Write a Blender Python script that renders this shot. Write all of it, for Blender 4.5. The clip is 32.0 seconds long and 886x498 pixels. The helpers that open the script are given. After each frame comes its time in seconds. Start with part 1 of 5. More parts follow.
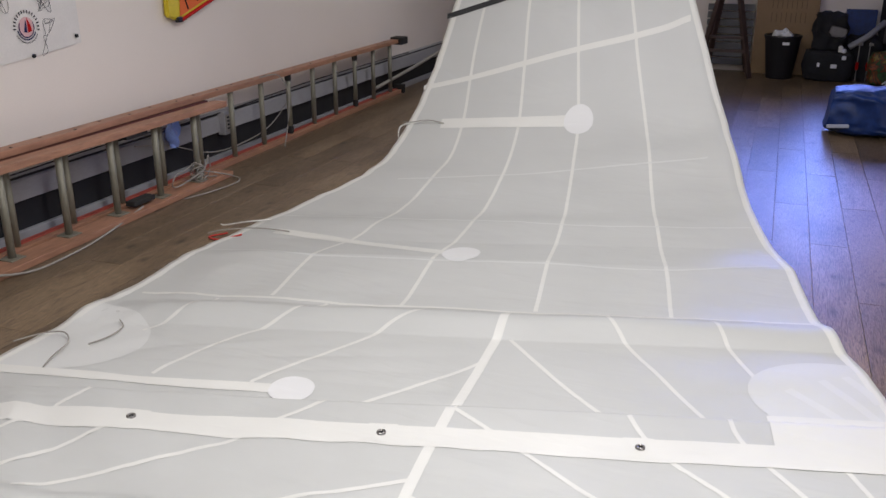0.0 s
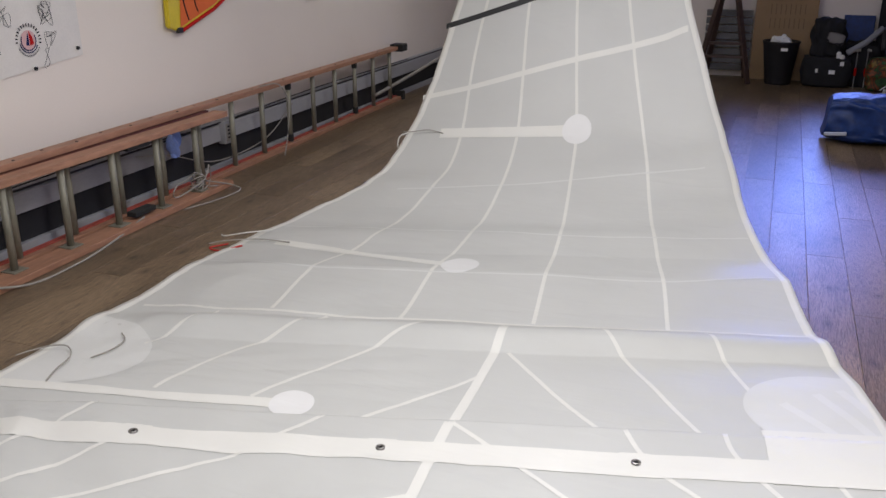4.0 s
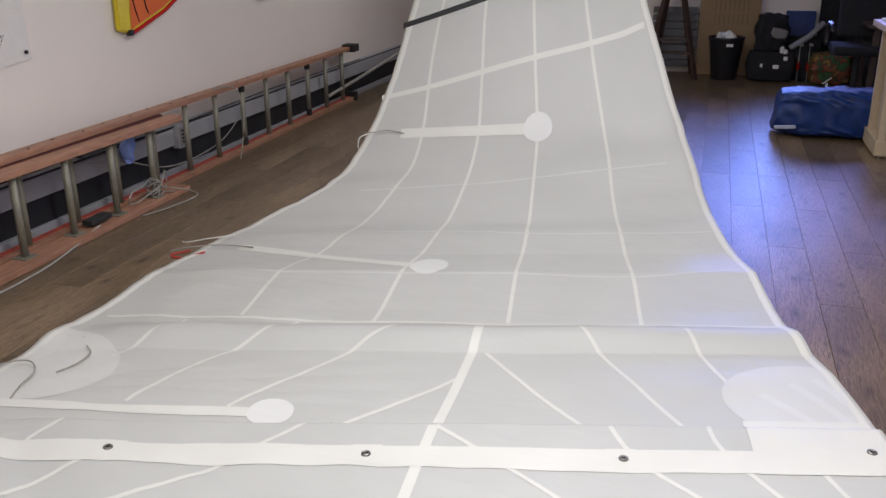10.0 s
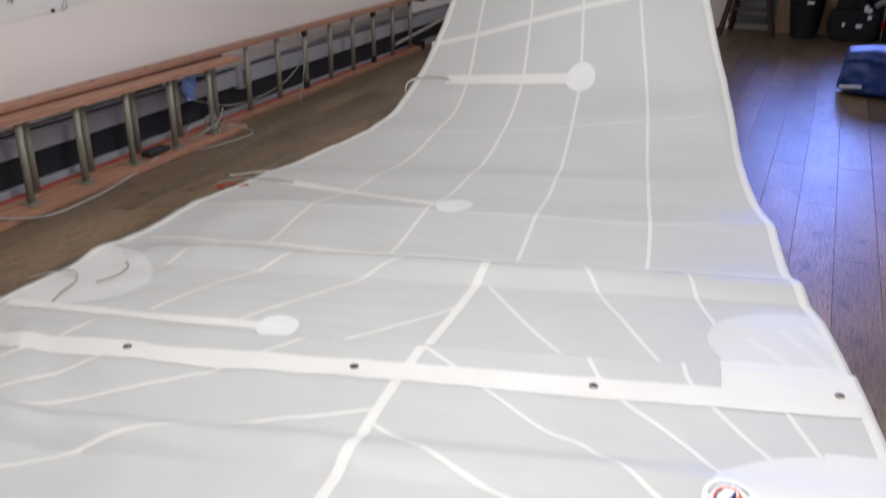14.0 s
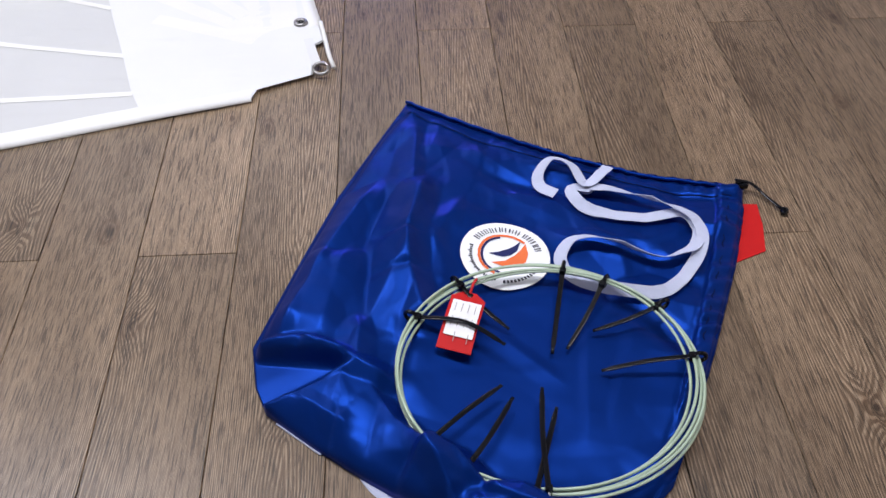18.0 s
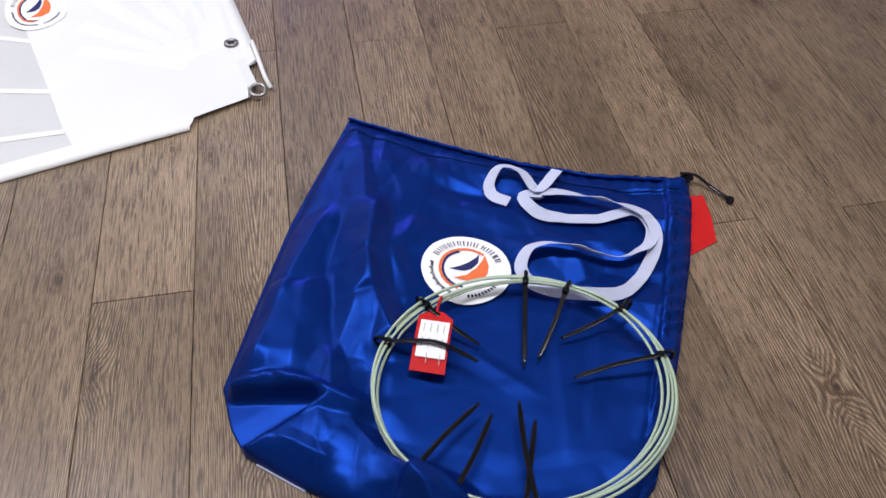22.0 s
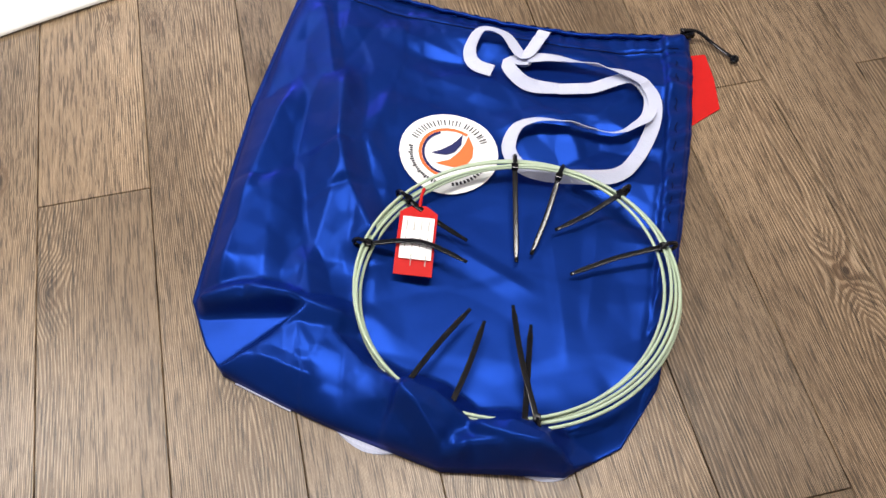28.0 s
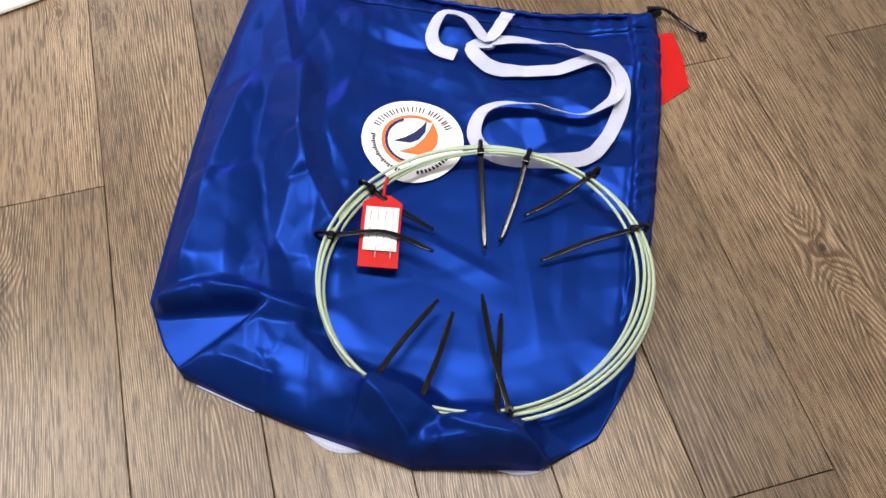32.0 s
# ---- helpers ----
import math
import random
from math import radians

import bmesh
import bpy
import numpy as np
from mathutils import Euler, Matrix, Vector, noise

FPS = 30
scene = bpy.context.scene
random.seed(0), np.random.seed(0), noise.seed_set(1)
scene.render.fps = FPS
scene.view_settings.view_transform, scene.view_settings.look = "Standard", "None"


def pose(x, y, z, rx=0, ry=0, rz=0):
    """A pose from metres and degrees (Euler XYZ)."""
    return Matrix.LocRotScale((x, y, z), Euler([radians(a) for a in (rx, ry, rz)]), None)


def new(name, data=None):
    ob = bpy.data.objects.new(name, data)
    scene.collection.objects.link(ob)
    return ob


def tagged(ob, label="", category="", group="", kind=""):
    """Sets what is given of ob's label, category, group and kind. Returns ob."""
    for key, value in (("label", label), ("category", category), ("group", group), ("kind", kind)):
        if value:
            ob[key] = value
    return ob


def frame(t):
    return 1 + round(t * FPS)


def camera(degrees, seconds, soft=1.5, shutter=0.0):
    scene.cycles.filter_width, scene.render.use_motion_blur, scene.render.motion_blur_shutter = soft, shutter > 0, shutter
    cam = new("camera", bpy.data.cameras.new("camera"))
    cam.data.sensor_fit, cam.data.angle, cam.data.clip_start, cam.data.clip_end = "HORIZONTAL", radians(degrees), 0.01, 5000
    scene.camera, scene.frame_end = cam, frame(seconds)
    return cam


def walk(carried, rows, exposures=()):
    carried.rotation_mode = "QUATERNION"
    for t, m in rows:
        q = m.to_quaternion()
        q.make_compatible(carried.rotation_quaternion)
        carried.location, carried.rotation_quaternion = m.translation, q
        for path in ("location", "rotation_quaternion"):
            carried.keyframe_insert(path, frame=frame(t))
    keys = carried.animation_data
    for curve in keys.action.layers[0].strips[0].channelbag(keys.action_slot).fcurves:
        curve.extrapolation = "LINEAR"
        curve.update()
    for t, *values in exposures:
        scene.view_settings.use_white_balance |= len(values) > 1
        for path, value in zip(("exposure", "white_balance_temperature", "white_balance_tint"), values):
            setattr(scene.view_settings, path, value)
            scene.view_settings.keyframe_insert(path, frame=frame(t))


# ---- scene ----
cam = camera(53.2, 32.0, shutter=0.4)
METRES, EYE, TILT, LEAN, TURN = 3.0, 1.5, -19.7, 0.0, 20.4
ROWS = [
    (0.0, 0.0, 0.0, 0.0, 0.0, 0.0, -0.0),
    (0.5, -0.0008, 0.0028, 0.0044, 0.05, 0.01, 0.02),
    (1.0, -0.0015, 0.0059, 0.0033, 0.07, 0.02, 0.02),
    (1.5, 0.004, 0.0064, 0.0039, 0.08, -0.01, 0.01),
    (2.0, 0.0138, 0.0031, 0.0095, 0.09, 0.04, 0.01),
    (2.5, 0.0164, 0.0031, 0.0074, 0.07, 0.05, 0.03),
    (3.0, 0.0095, -0.005, 0.0108, 0.07, 0.05, 0.04),
    (3.5, 0.0007, -0.0113, 0.0184, 0.07, 0.05, 0.03),
    (5.5, 0.0129, -0.0112, 0.0121, -1.02, -0.01, 0.71),
    (6.0, 0.0094, -0.0136, 0.0137, -1.9, 0.0, 1.04),
    (6.5, 0.0099, -0.0163, 0.015, -2.6, 0.03, 1.29),
    (7.0, 0.01, -0.0173, 0.0194, -3.11, 0.05, 1.43),
    (7.5, 0.0027, -0.0177, 0.0194, -3.31, 0.08, 1.47),
    (8.0, -0.0024, -0.0164, 0.0142, -3.28, 0.0, 1.43),
    (8.5, -0.0226, -0.0138, 0.0107, -3.17, 0.01, 1.38),
    (9.0, -0.0339, -0.0149, 0.0094, -3.08, 0.02, 1.39),
    (9.5, -0.0296, -0.0041, 0.0107, -3.24, -0.02, 1.51),
    (10.0, -0.0338, 0.0009, 0.0189, -3.45, -0.0, 1.58),
    (10.5, -0.0488, 0.0206, 0.0061, -3.5, 0.05, 1.61),
    (11.0, -0.0619, 0.066, -0.0291, -3.42, 0.13, 1.65),
    (11.5, -0.0489, 0.0661, -0.0295, -3.33, 0.06, 1.63),
    (12.0, -0.0361, 0.0279, -0.0058, -3.32, -0.0, 1.6),
    (12.5, -0.0229, 0.001, 0.011, -3.26, 0.02, 1.56),
    (13.0, 0.0139, -0.0079, 0.0066, -2.7, 0.06, 1.18),
    (13.5, 0.0436, -0.0217, -0.0041, -0.53, 0.1, 0.1),
    (14.0, 0.0758, -0.059, -0.0112, 2.53, -2.68, -0.94),
    (14.5, 0.1434, -0.1023, -0.0284, 3.82, -12.28, -1.24),
    (15.0, 0.2483, -0.1332, -0.0625, 3.65, -19.13, -1.14),
    (15.5, 0.3073, -0.1428, -0.104, 1.15, -19.76, -0.04),
    (17.5, 0.2685, -0.1426, -0.1546, -21.66, -27.2, 7.4),
    (18.0, 0.2719, -0.1343, -0.1586, -22.43, -27.37, 7.58),
    (18.5, 0.2751, -0.133, -0.1534, -23.24, -27.41, 7.91),
    (19.0, 0.2798, -0.1301, -0.1503, -24.16, -27.53, 8.22),
    (19.5, 0.2838, -0.1297, -0.1498, -25.09, -27.87, 8.51),
    (20.0, 0.2843, -0.1301, -0.1477, -25.81, -28.19, 8.64),
    (20.5, 0.2844, -0.1309, -0.1465, -26.08, -28.31, 8.57),
    (21.0, 0.2735, -0.1285, -0.1442, -26.36, -28.44, 8.73),
    (21.5, 0.2571, -0.1275, -0.1388, -27.49, -28.66, 9.48),
    (22.0, 0.2624, -0.1196, -0.1386, -28.8, -29.29, 9.86),
    (22.5, 0.2816, -0.0908, -0.1374, -29.47, -29.91, 9.83),
    (23.0, 0.2882, -0.0755, -0.1461, -29.97, -30.63, 9.95),
    (23.5, 0.2829, -0.0684, -0.1377, -30.47, -32.37, 10.1),
    (24.0, 0.2767, -0.0635, -0.1354, -30.55, -34.79, 10.05),
    (24.5, 0.2785, -0.0623, -0.1358, -30.51, -39.3, 9.95),
    (25.0, 0.2796, -0.0628, -0.1305, -30.5, -41.41, 9.96),
    (25.5, 0.2865, -0.0615, -0.125, -30.57, -41.6, 10.01),
    (27.5, 0.2895, -0.0618, -0.1248, -31.36, -41.83, 10.31),
    (28.0, 0.288, -0.0637, -0.1263, -31.72, -41.99, 10.43),
    (28.5, 0.2827, -0.063, -0.1225, -31.86, -42.1, 10.43),
    (29.0, 0.2797, -0.0616, -0.1226, -31.79, -42.16, 10.41),
    (29.5, 0.2863, -0.0563, -0.1208, -31.8, -42.1, 10.38),
    (30.0, 0.2879, -0.0546, -0.1318, -31.76, -42.1, 10.38),
    (30.5, 0.2936, -0.0568, -0.134, -31.95, -42.2, 10.46),
    (31.0, 0.2963, -0.0574, -0.134, -32.46, -42.2, 10.72),
    (31.5, 0.2985, -0.059, -0.1376, -33.19, -42.37, 10.96),
    (32.0, 0.2975, -0.0598, -0.14, -33.87, -42.62, 11.1),
]
EXPOSURES = [(0.0, 0.24, 6300, 11), (13.5, 0.24, 6300, 11), (14.0, 0.30, 6200, 11), (14.5, -0.13, 6450, 11), (15.0, 0.02, 6050, 11), (15.5, 0.02, 6000, 12), (17.5, 0.37, 5850, 15), (20.0, 0.37, 5950, 15), (24.0, 0.40, 5950, 13), (24.9, 1.07, 6600, 11), (27.5, 0.85, 6650, 11), (32.0, 0.83, 6650, 11)]
walk(cam, [(t, pose(0, 0, EYE, TILT, LEAN, TURN) @ pose(METRES * x, METRES * y, METRES * z, 90 + pitch, roll, yaw)) for t, x, y, z, yaw, pitch, roll in ROWS], EXPOSURES)
# ---- light ----
world = bpy.data.worlds.new("world")
scene.world = world
world.use_nodes = True
sky = world.node_tree.nodes.new("ShaderNodeTexSky")
sky.sky_type, sky.sun_disc = "NISHITA", False
sky.sun_elevation, sky.sun_rotation = radians(35), radians(200)
world.node_tree.links.new(sky.outputs[0], world.node_tree.nodes["Background"].inputs[0])
world.node_tree.nodes["Background"].inputs[1].default_value = 0.1


def area_lamp(name, m, sx, sy, watts, colour, spread=180):
    lamp = bpy.data.lights.new(name, "AREA")
    lamp.shape, lamp.size, lamp.size_y, lamp.energy, lamp.color = "RECTANGLE", sx, sy, watts, colour
    lamp.spread = radians(spread)
    ob = new(name, lamp)
    ob.matrix_world = m
    return ob


WEST, EAST, SOUTH, NORTH, CEIL = -3.6, 3.4, -3.2, 10.85, 2.75
# All unseen; the last three are added to brighten the sail and walls.
TUBES = [(-0.8, 1.7, 46), (1.2, 1.0, 38), (-1.0, 4.3, 18), (0.6, 4.3, 15), (-1.6, 7.6, 23)]
for tx, ty, tw in TUBES:
    area_lamp("tube_light", pose(tx, ty, CEIL - 0.09, 0, 0, 0), 1.3, 0.3, tw, (1.0, 0.975, 0.95))
area_lamp("front_window_light", pose(0.2, SOUTH + 0.02, 1.5, 90, 0, 180), 3.6, 1.6, 60, (1.0, 0.98, 0.97))
area_lamp("back_window_light", pose(0.25, NORTH + 0.05, 1.58, -90, 0, 0), 1.2, 1.1, 18.5, (0.20, 0.30, 1.0), 84)
area_lamp("back_window_light", pose(1.63, NORTH + 0.05, 1.58, -90, 0, 0), 1.1, 1.1, 10, (0.34, 0.33, 1.0), 84)

# ---- materials ----


def material(name, rough=0.6, metal=0.0, **more):
    m = bpy.data.materials.new(name)
    m.use_nodes = True
    b = m.node_tree.nodes["Principled BSDF"]
    b.inputs["Roughness"].default_value, b.inputs["Metallic"].default_value = rough, metal
    for key, value in more.items():
        b.inputs[key.replace("_", " ")].default_value = value
    return m, m.node_tree, b


def node(tree, kind, links=(), **values):
    n = tree.nodes.new("ShaderNode" + kind)
    for key, value in values.items():
        if key in n.inputs:
            n.inputs[key].default_value = value
        elif key == "operation":
            n.operation = value
        elif key == "blend_type":
            n.blend_type = value
        elif key == "data_type":
            n.data_type = value
    for slot, source in links:
        tree.links.new(source, n.inputs[slot])
    return n


def ramp(tree, source, stops):
    n = tree.nodes.new("ShaderNodeValToRGB")
    e = n.color_ramp.elements
    e.remove(e[1])
    e[0].position, e[0].color = stops[0][0], (*stops[0][1], 1)
    for at, c in stops[1:]:
        e.new(at).color = (*c, 1)
    tree.links.new(source, n.inputs[0])
    return n.outputs[0]


def grey(v):
    return (v, v, v)


def plain(name, colour, rough=0.6, metal=0.0, vary=0.12, scale=8.0, bump=0.05, fine=90.0, stretch=(1, 1, 1), **more):
    """A surface of one colour with stains at one scale and a fine relief at another."""
    m, t, b = material(name, rough, metal, **more)
    co = node(t, "TexCoord").outputs["Object"]
    co = node(t, "Mapping", [(0, co)], Scale=stretch).outputs[0]
    big = node(t, "TexNoise", [(0, co)], Scale=scale, Detail=4.0).outputs[0]
    small = node(t, "TexNoise", [(0, co)], Scale=fine, Detail=3.0).outputs[0]
    both = node(t, "Math", [(0, big), (1, small)], operation="ADD").outputs[0]
    lo, hi = tuple(c * (1 - vary) for c in colour), tuple(min(1, c * (1 + vary)) for c in colour)
    t.links.new(ramp(t, node(t, "Math", [(0, both)], operation="MULTIPLY", **{}).outputs[0], [(0.3, lo), (0.7, hi)]), b.inputs["Base Color"])
    t.nodes["Math.001"].inputs[1].default_value = 0.5
    if bump:
        bp = node(t, "Bump", [("Height", small)], Strength=bump, Distance=0.002)
        t.links.new(bp.outputs[0], b.inputs["Normal"])
    return m


def wood_floor():
    """Limed oak boards: pale growth lines that sway, close to arches and part round the knots, differing from board to board."""
    m, t, b = material("oak_laminate", 0.33)
    b.inputs["Specular IOR Level"].default_value = 0.36
    co = node(t, "TexCoord").outputs["Object"]
    rnd = node(t, "ObjectInfo").outputs["Random"]

    def calc(op, one, two=0.0):
        n = node(t, "Math", operation=op)
        for slot, v in ((0, one), (1, two)):
            if isinstance(v, (int, float)):
                n.inputs[slot].default_value = v
            else:
                t.links.new(v, n.inputs[slot])
        return n.outputs[0]

    def plus(one, two):
        return calc("ADD", one, two)

    def times(one, two):
        return calc("MULTIPLY", one, two)

    def chance(k):
        return calc("FRACT", times(rnd, k))

    def blur(sx, sy, detail=2.0, rough=0.5):
        return node(t, "TexNoise", [(0, node(t, "Mapping", [(0, p)], Scale=(sx, sy, 1)).outputs[0])], Scale=1.0, Detail=detail, Roughness=rough).outputs[0]

    def multiply(one, two, much):
        n = node(t, "Mix", [(6, one), (7, two)], data_type="RGBA", blend_type="MULTIPLY")
        n.inputs[0].default_value = much
        return n.outputs[2]

    shift = node(t, "CombineXYZ", [(0, times(rnd, 37.0)), (1, times(rnd, 91.0)), (2, times(rnd, 13.0))]).outputs[0]
    p = node(t, "VectorMath", [(0, co), (1, shift)], operation="ADD").outputs[0]
    xyz = node(t, "SeparateXYZ", [(0, co)])
    x, y = xyz.outputs[0], xyz.outputs[1]
    slow, wob, fine, pores, tone = blur(4.5, 0.9, 1.5, 0.35), blur(45, 6), blur(480, 16, 4.0, 0.7), blur(330, 28, 2.0, 0.6), blur(6, 1.8, 3.0)
    # three knots on each board
    near = None
    for kx, ky, y0 in ((113.7, 57.3, 0.06), (71.9, 91.1, 0.54), (149.3, 33.7, 1.0)):
        dx = calc("SUBTRACT", x, plus(0.015, times(chance(kx), 0.15)))
        dy = times(calc("SUBTRACT", y, plus(y0, times(chance(ky), 0.38))), 0.55)
        d = calc("SQRT", plus(times(dx, dx), times(dy, dy)))
        d = plus(d, ramp(t, chance(kx + 5.3), [(0.0, grey(0.0)), (0.68, grey(0.012)), (0.74, grey(0.2)), (1.0, grey(0.3))]))
        near = d if near is None else calc("MINIMUM", near, d)
    near = plus(near, times(calc("SUBTRACT", wob, 0.5), 0.012))
    bulge = ramp(t, times(near, 10.0), [(0.0, grey(1.0)), (0.25, grey(0.55)), (0.5, grey(0.2)), (0.95, grey(0.0))])
    # arches where the saw met the heart of the log, straight lines beside it
    heart = calc("SUBTRACT", x, plus(-0.10, times(chance(23.3), 0.38)))
    heart = plus(heart, times(calc("SUBTRACT", slow, 0.5), 0.05))
    lean = calc("SUBTRACT", times(chance(61.7), 28.0), 14.0)
    lines = plus(times(times(heart, heart), 1200.0), times(y, lean))
    lines = plus(plus(lines, times(slow, 5.0)), plus(times(wob, 0.45), times(bulge, 9.0)))
    lines = plus(lines, times(calc("ABSOLUTE", heart), 115.0))
    saw = calc("FRACT", lines)
    base = ramp(t, tone, [(0.25, (0.080, 0.051, 0.028)), (0.5, (0.125, 0.082, 0.047)), (0.75, (0.178, 0.121, 0.072))])
    limed = ramp(t, saw, [(0.0, grey(0.0)), (0.30, grey(0.04)), (0.52, grey(0.75)), (0.76, grey(1.0)), (0.94, grey(0.0))])
    broken = ramp(t, pores, [(0.38, grey(0.45)), (0.55, grey(1.0))])
    lim = times(times(limed, broken), ramp(t, tone, [(0.3, grey(0.6)), (0.6, grey(1.0))]))
    c1 = node(t, "Mix", [(0, lim), (6, base)], data_type="RGBA")
    c1.inputs[7].default_value = (0.360, 0.268, 0.174, 1)
    c2 = multiply(c1.outputs[2], ramp(t, fine, [(0.40, grey(0.18)), (0.51, grey(1.05))]), 0.85)
    # brown rings and a dark heart in each knot
    c3 = multiply(c2, ramp(t, times(near, 10.0), [(0.05, grey(0.20)), (0.11, (0.42, 0.37, 0.34)), (0.15, grey(0.8)), (0.19, (0.58, 0.52, 0.48)), (0.26, grey(0.9)), (0.5, grey(1.0))]), 0.9)
    c4 = multiply(c3, ramp(t, chance(7.7), [(0.0, grey(0.74)), (1.0, grey(1.20))]), 1.0)
    t.links.new(c4, b.inputs["Base Color"])
    t.links.new(ramp(t, fine, [(0.3, grey(0.40)), (0.7, grey(0.28))]), b.inputs["Roughness"])
    t.links.new(node(t, "Bump", [("Height", fine)], Strength=0.25, Distance=0.0015).outputs[0], b.inputs["Normal"])
    return m


def cloth(name, colour, lets=0.25, rough=0.45, weave=700.0):
    """Sailcloth: a matt film with a fine weave, that lets some light through."""
    m, t, b = material(name, rough)
    co = node(t, "TexCoord").outputs["Object"]
    big = node(t, "TexNoise", [(0, co)], Scale=3.0, Detail=5.0).outputs[0]
    fine = node(t, "TexNoise", [(0, node(t, "Mapping", [(0, co)], Scale=(1, 0.08, 1)).outputs[0])], Scale=weave, Detail=1.0).outputs[0]
    mid = node(t, "TexNoise", [(0, co)], Scale=22.0, Detail=4.0, Roughness=0.6).outputs[0]
    t.links.new(ramp(t, big, [(0.3, tuple(c * 0.965 for c in colour)), (0.7, tuple(min(1, c * 1.02) for c in colour))]), b.inputs["Base Color"])
    h = node(t, "Math", [(0, fine), (1, mid)], operation="ADD").outputs[0]
    bp = node(t, "Bump", [("Height", h)], Strength=0.08, Distance=0.003).outputs[0]
    # long soft wrinkles left by handling, running askew over the cloth
    for turn, sc, deep in ((0.35, (0.9, 3.6, 1), 0.020), (-0.6, (1.6, 6.0, 2), 0.010), (1.2, (1.1, 5.0, 1), 0.012)):
        wr = node(t, "TexNoise", [(0, node(t, "Mapping", [(0, co)], Scale=sc, Rotation=(0, 0, turn)).outputs[0])], Scale=1.0, Detail=3.0, Distortion=0.6).outputs[0]
        ridge = node(t, "Math", [(0, node(t, "Math", [(0, wr)], operation="SUBTRACT").outputs[0])], operation="ABSOLUTE").outputs[0]
        crisp = ramp(t, ridge, [(0.0, grey(1.0)), (0.06, grey(0.35)), (0.25, grey(0.0))])
        bp = node(t, "Bump", [("Height", crisp), ("Normal", bp)], Strength=0.055, Distance=deep).outputs[0]
    t.links.new(bp, b.inputs["Normal"])
    tr = node(t, "BsdfTranslucent", [("Normal", bp)], Color=(*colour, 1))
    mix = node(t, "MixShader", [(1, b.outputs[0]), (2, tr.outputs[0])], Fac=lets)
    t.links.new(mix.outputs[0], t.nodes["Material Output"].inputs[0])
    return m


OAK = wood_floor()
GAP = plain("dark_joint", (0.03, 0.02, 0.014), 0.9)
SAIL = cloth("sail_film", (0.640, 0.645, 0.628), 0.19)
TAPE = cloth("seam_tape", (0.790, 0.785, 0.748), 0.1)
PATCH = cloth("dacron_patch", (0.755, 0.76, 0.755), 0.12)
DOUBLE = cloth("doubled_film", (0.72, 0.725, 0.71), 0.13)
WHITE_PAINT = plain("white_wall_paint", (0.82, 0.75, 0.69), 0.75, vary=0.035, scale=1.6, bump=0.12, fine=140)
CEIL_PAINT = plain("ceiling_paint", (0.78, 0.77, 0.75), 0.85, vary=0.02, scale=2)
STEEL = plain("grommet_steel", (0.32, 0.31, 0.30), 0.35, 1.0, vary=0.25, scale=60)
BLACK_HOLE = plain("dark_hole", (0.012, 0.012, 0.012), 0.9)
ORANGE = plain("orange_print", (0.72, 0.16, 0.05), 0.6, vary=0.03, Specular_IOR_Level=0.12)
NAVY = plain("navy_print", (0.022, 0.026, 0.10), 0.6, vary=0.03, Specular_IOR_Level=0.1)
INK = plain("black_ink", (0.02, 0.02, 0.028), 0.6, vary=0.05, Specular_IOR_Level=0.1)
BLACKTAPE = plain("black_tape", (0.02, 0.02, 0.022), 0.5)
CORD_GREY = plain("grey_cord", (0.33, 0.31, 0.28), 0.8, vary=0.3, scale=300)
CORD_RED = plain("red_cord", (0.5, 0.04, 0.03), 0.7, vary=0.2, scale=300)
LADDER_WOOD = plain("ladder_rail_red", (0.36, 0.185, 0.115), 0.5, vary=0.35, scale=6, bump=0.15, fine=60, stretch=(1, 0.15, 1))
LADDER_RED = plain("ladder_inner_red", (0.36, 0.07, 0.05), 0.5, vary=0.2, scale=6, stretch=(1, 0.2, 1))
ALU = plain("dull_aluminium", (0.25, 0.24, 0.19), 0.5, 0.3, vary=0.22, scale=14, bump=0.08, stretch=(1, 1, 0.2))
RUBBER = plain("black_rubber", (0.02, 0.02, 0.02), 0.75)
HEATER = plain("grey_heater_paint", (0.34, 0.34, 0.36), 0.5, vary=0.08, scale=3, stretch=(1, 0.3, 1))
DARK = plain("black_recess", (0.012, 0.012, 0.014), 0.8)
BLUE_CLOTH = plain("blue_tarpaulin", (0.006, 0.032, 0.165), 0.48, vary=0.35, scale=9, bump=0.5, fine=30)
DARK_CLOTH = plain("dark_cloth", (0.009, 0.009, 0.012), 0.85, vary=0.4, scale=12, bump=0.4, fine=60)
CARD = plain("brown_cardboard", (0.31, 0.205, 0.112), 0.8, vary=0.1, scale=5, bump=0.1, fine=80)
BIN_BLACK = plain("black_plastic", (0.015, 0.015, 0.018), 0.4, vary=0.2)
BENCH_WOOD = plain("pale_bench_wood", (0.52, 0.42, 0.29), 0.55, vary=0.15, scale=6, bump=0.1, stretch=(1, 1, 0.2))
PAPER = plain("white_paper", (0.78, 0.78, 0.78), 0.7, vary=0.04)
DARK_WOOD = plain("dark_stained_wood", (0.055, 0.032, 0.026), 0.5, vary=0.3, scale=7, stretch=(1, 1, 0.2))
RED_CARD = plain("red_card", (0.46, 0.007, 0.006), 0.6, vary=0.06, Specular_IOR_Level=0.2)
ZIP = plain("black_nylon_tie", (0.003, 0.0035, 0.005), 0.14, vary=0.2, scale=60, Specular_IOR_Level=0.28)
BATTEN = plain("pale_green_fibreglass", (0.37, 0.465, 0.33), 0.3, vary=0.1, scale=30)
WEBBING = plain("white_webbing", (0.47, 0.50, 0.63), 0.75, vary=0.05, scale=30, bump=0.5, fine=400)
LOGO_WHITE = plain("white_print", (0.82, 0.83, 0.83), 0.45, vary=0.03)
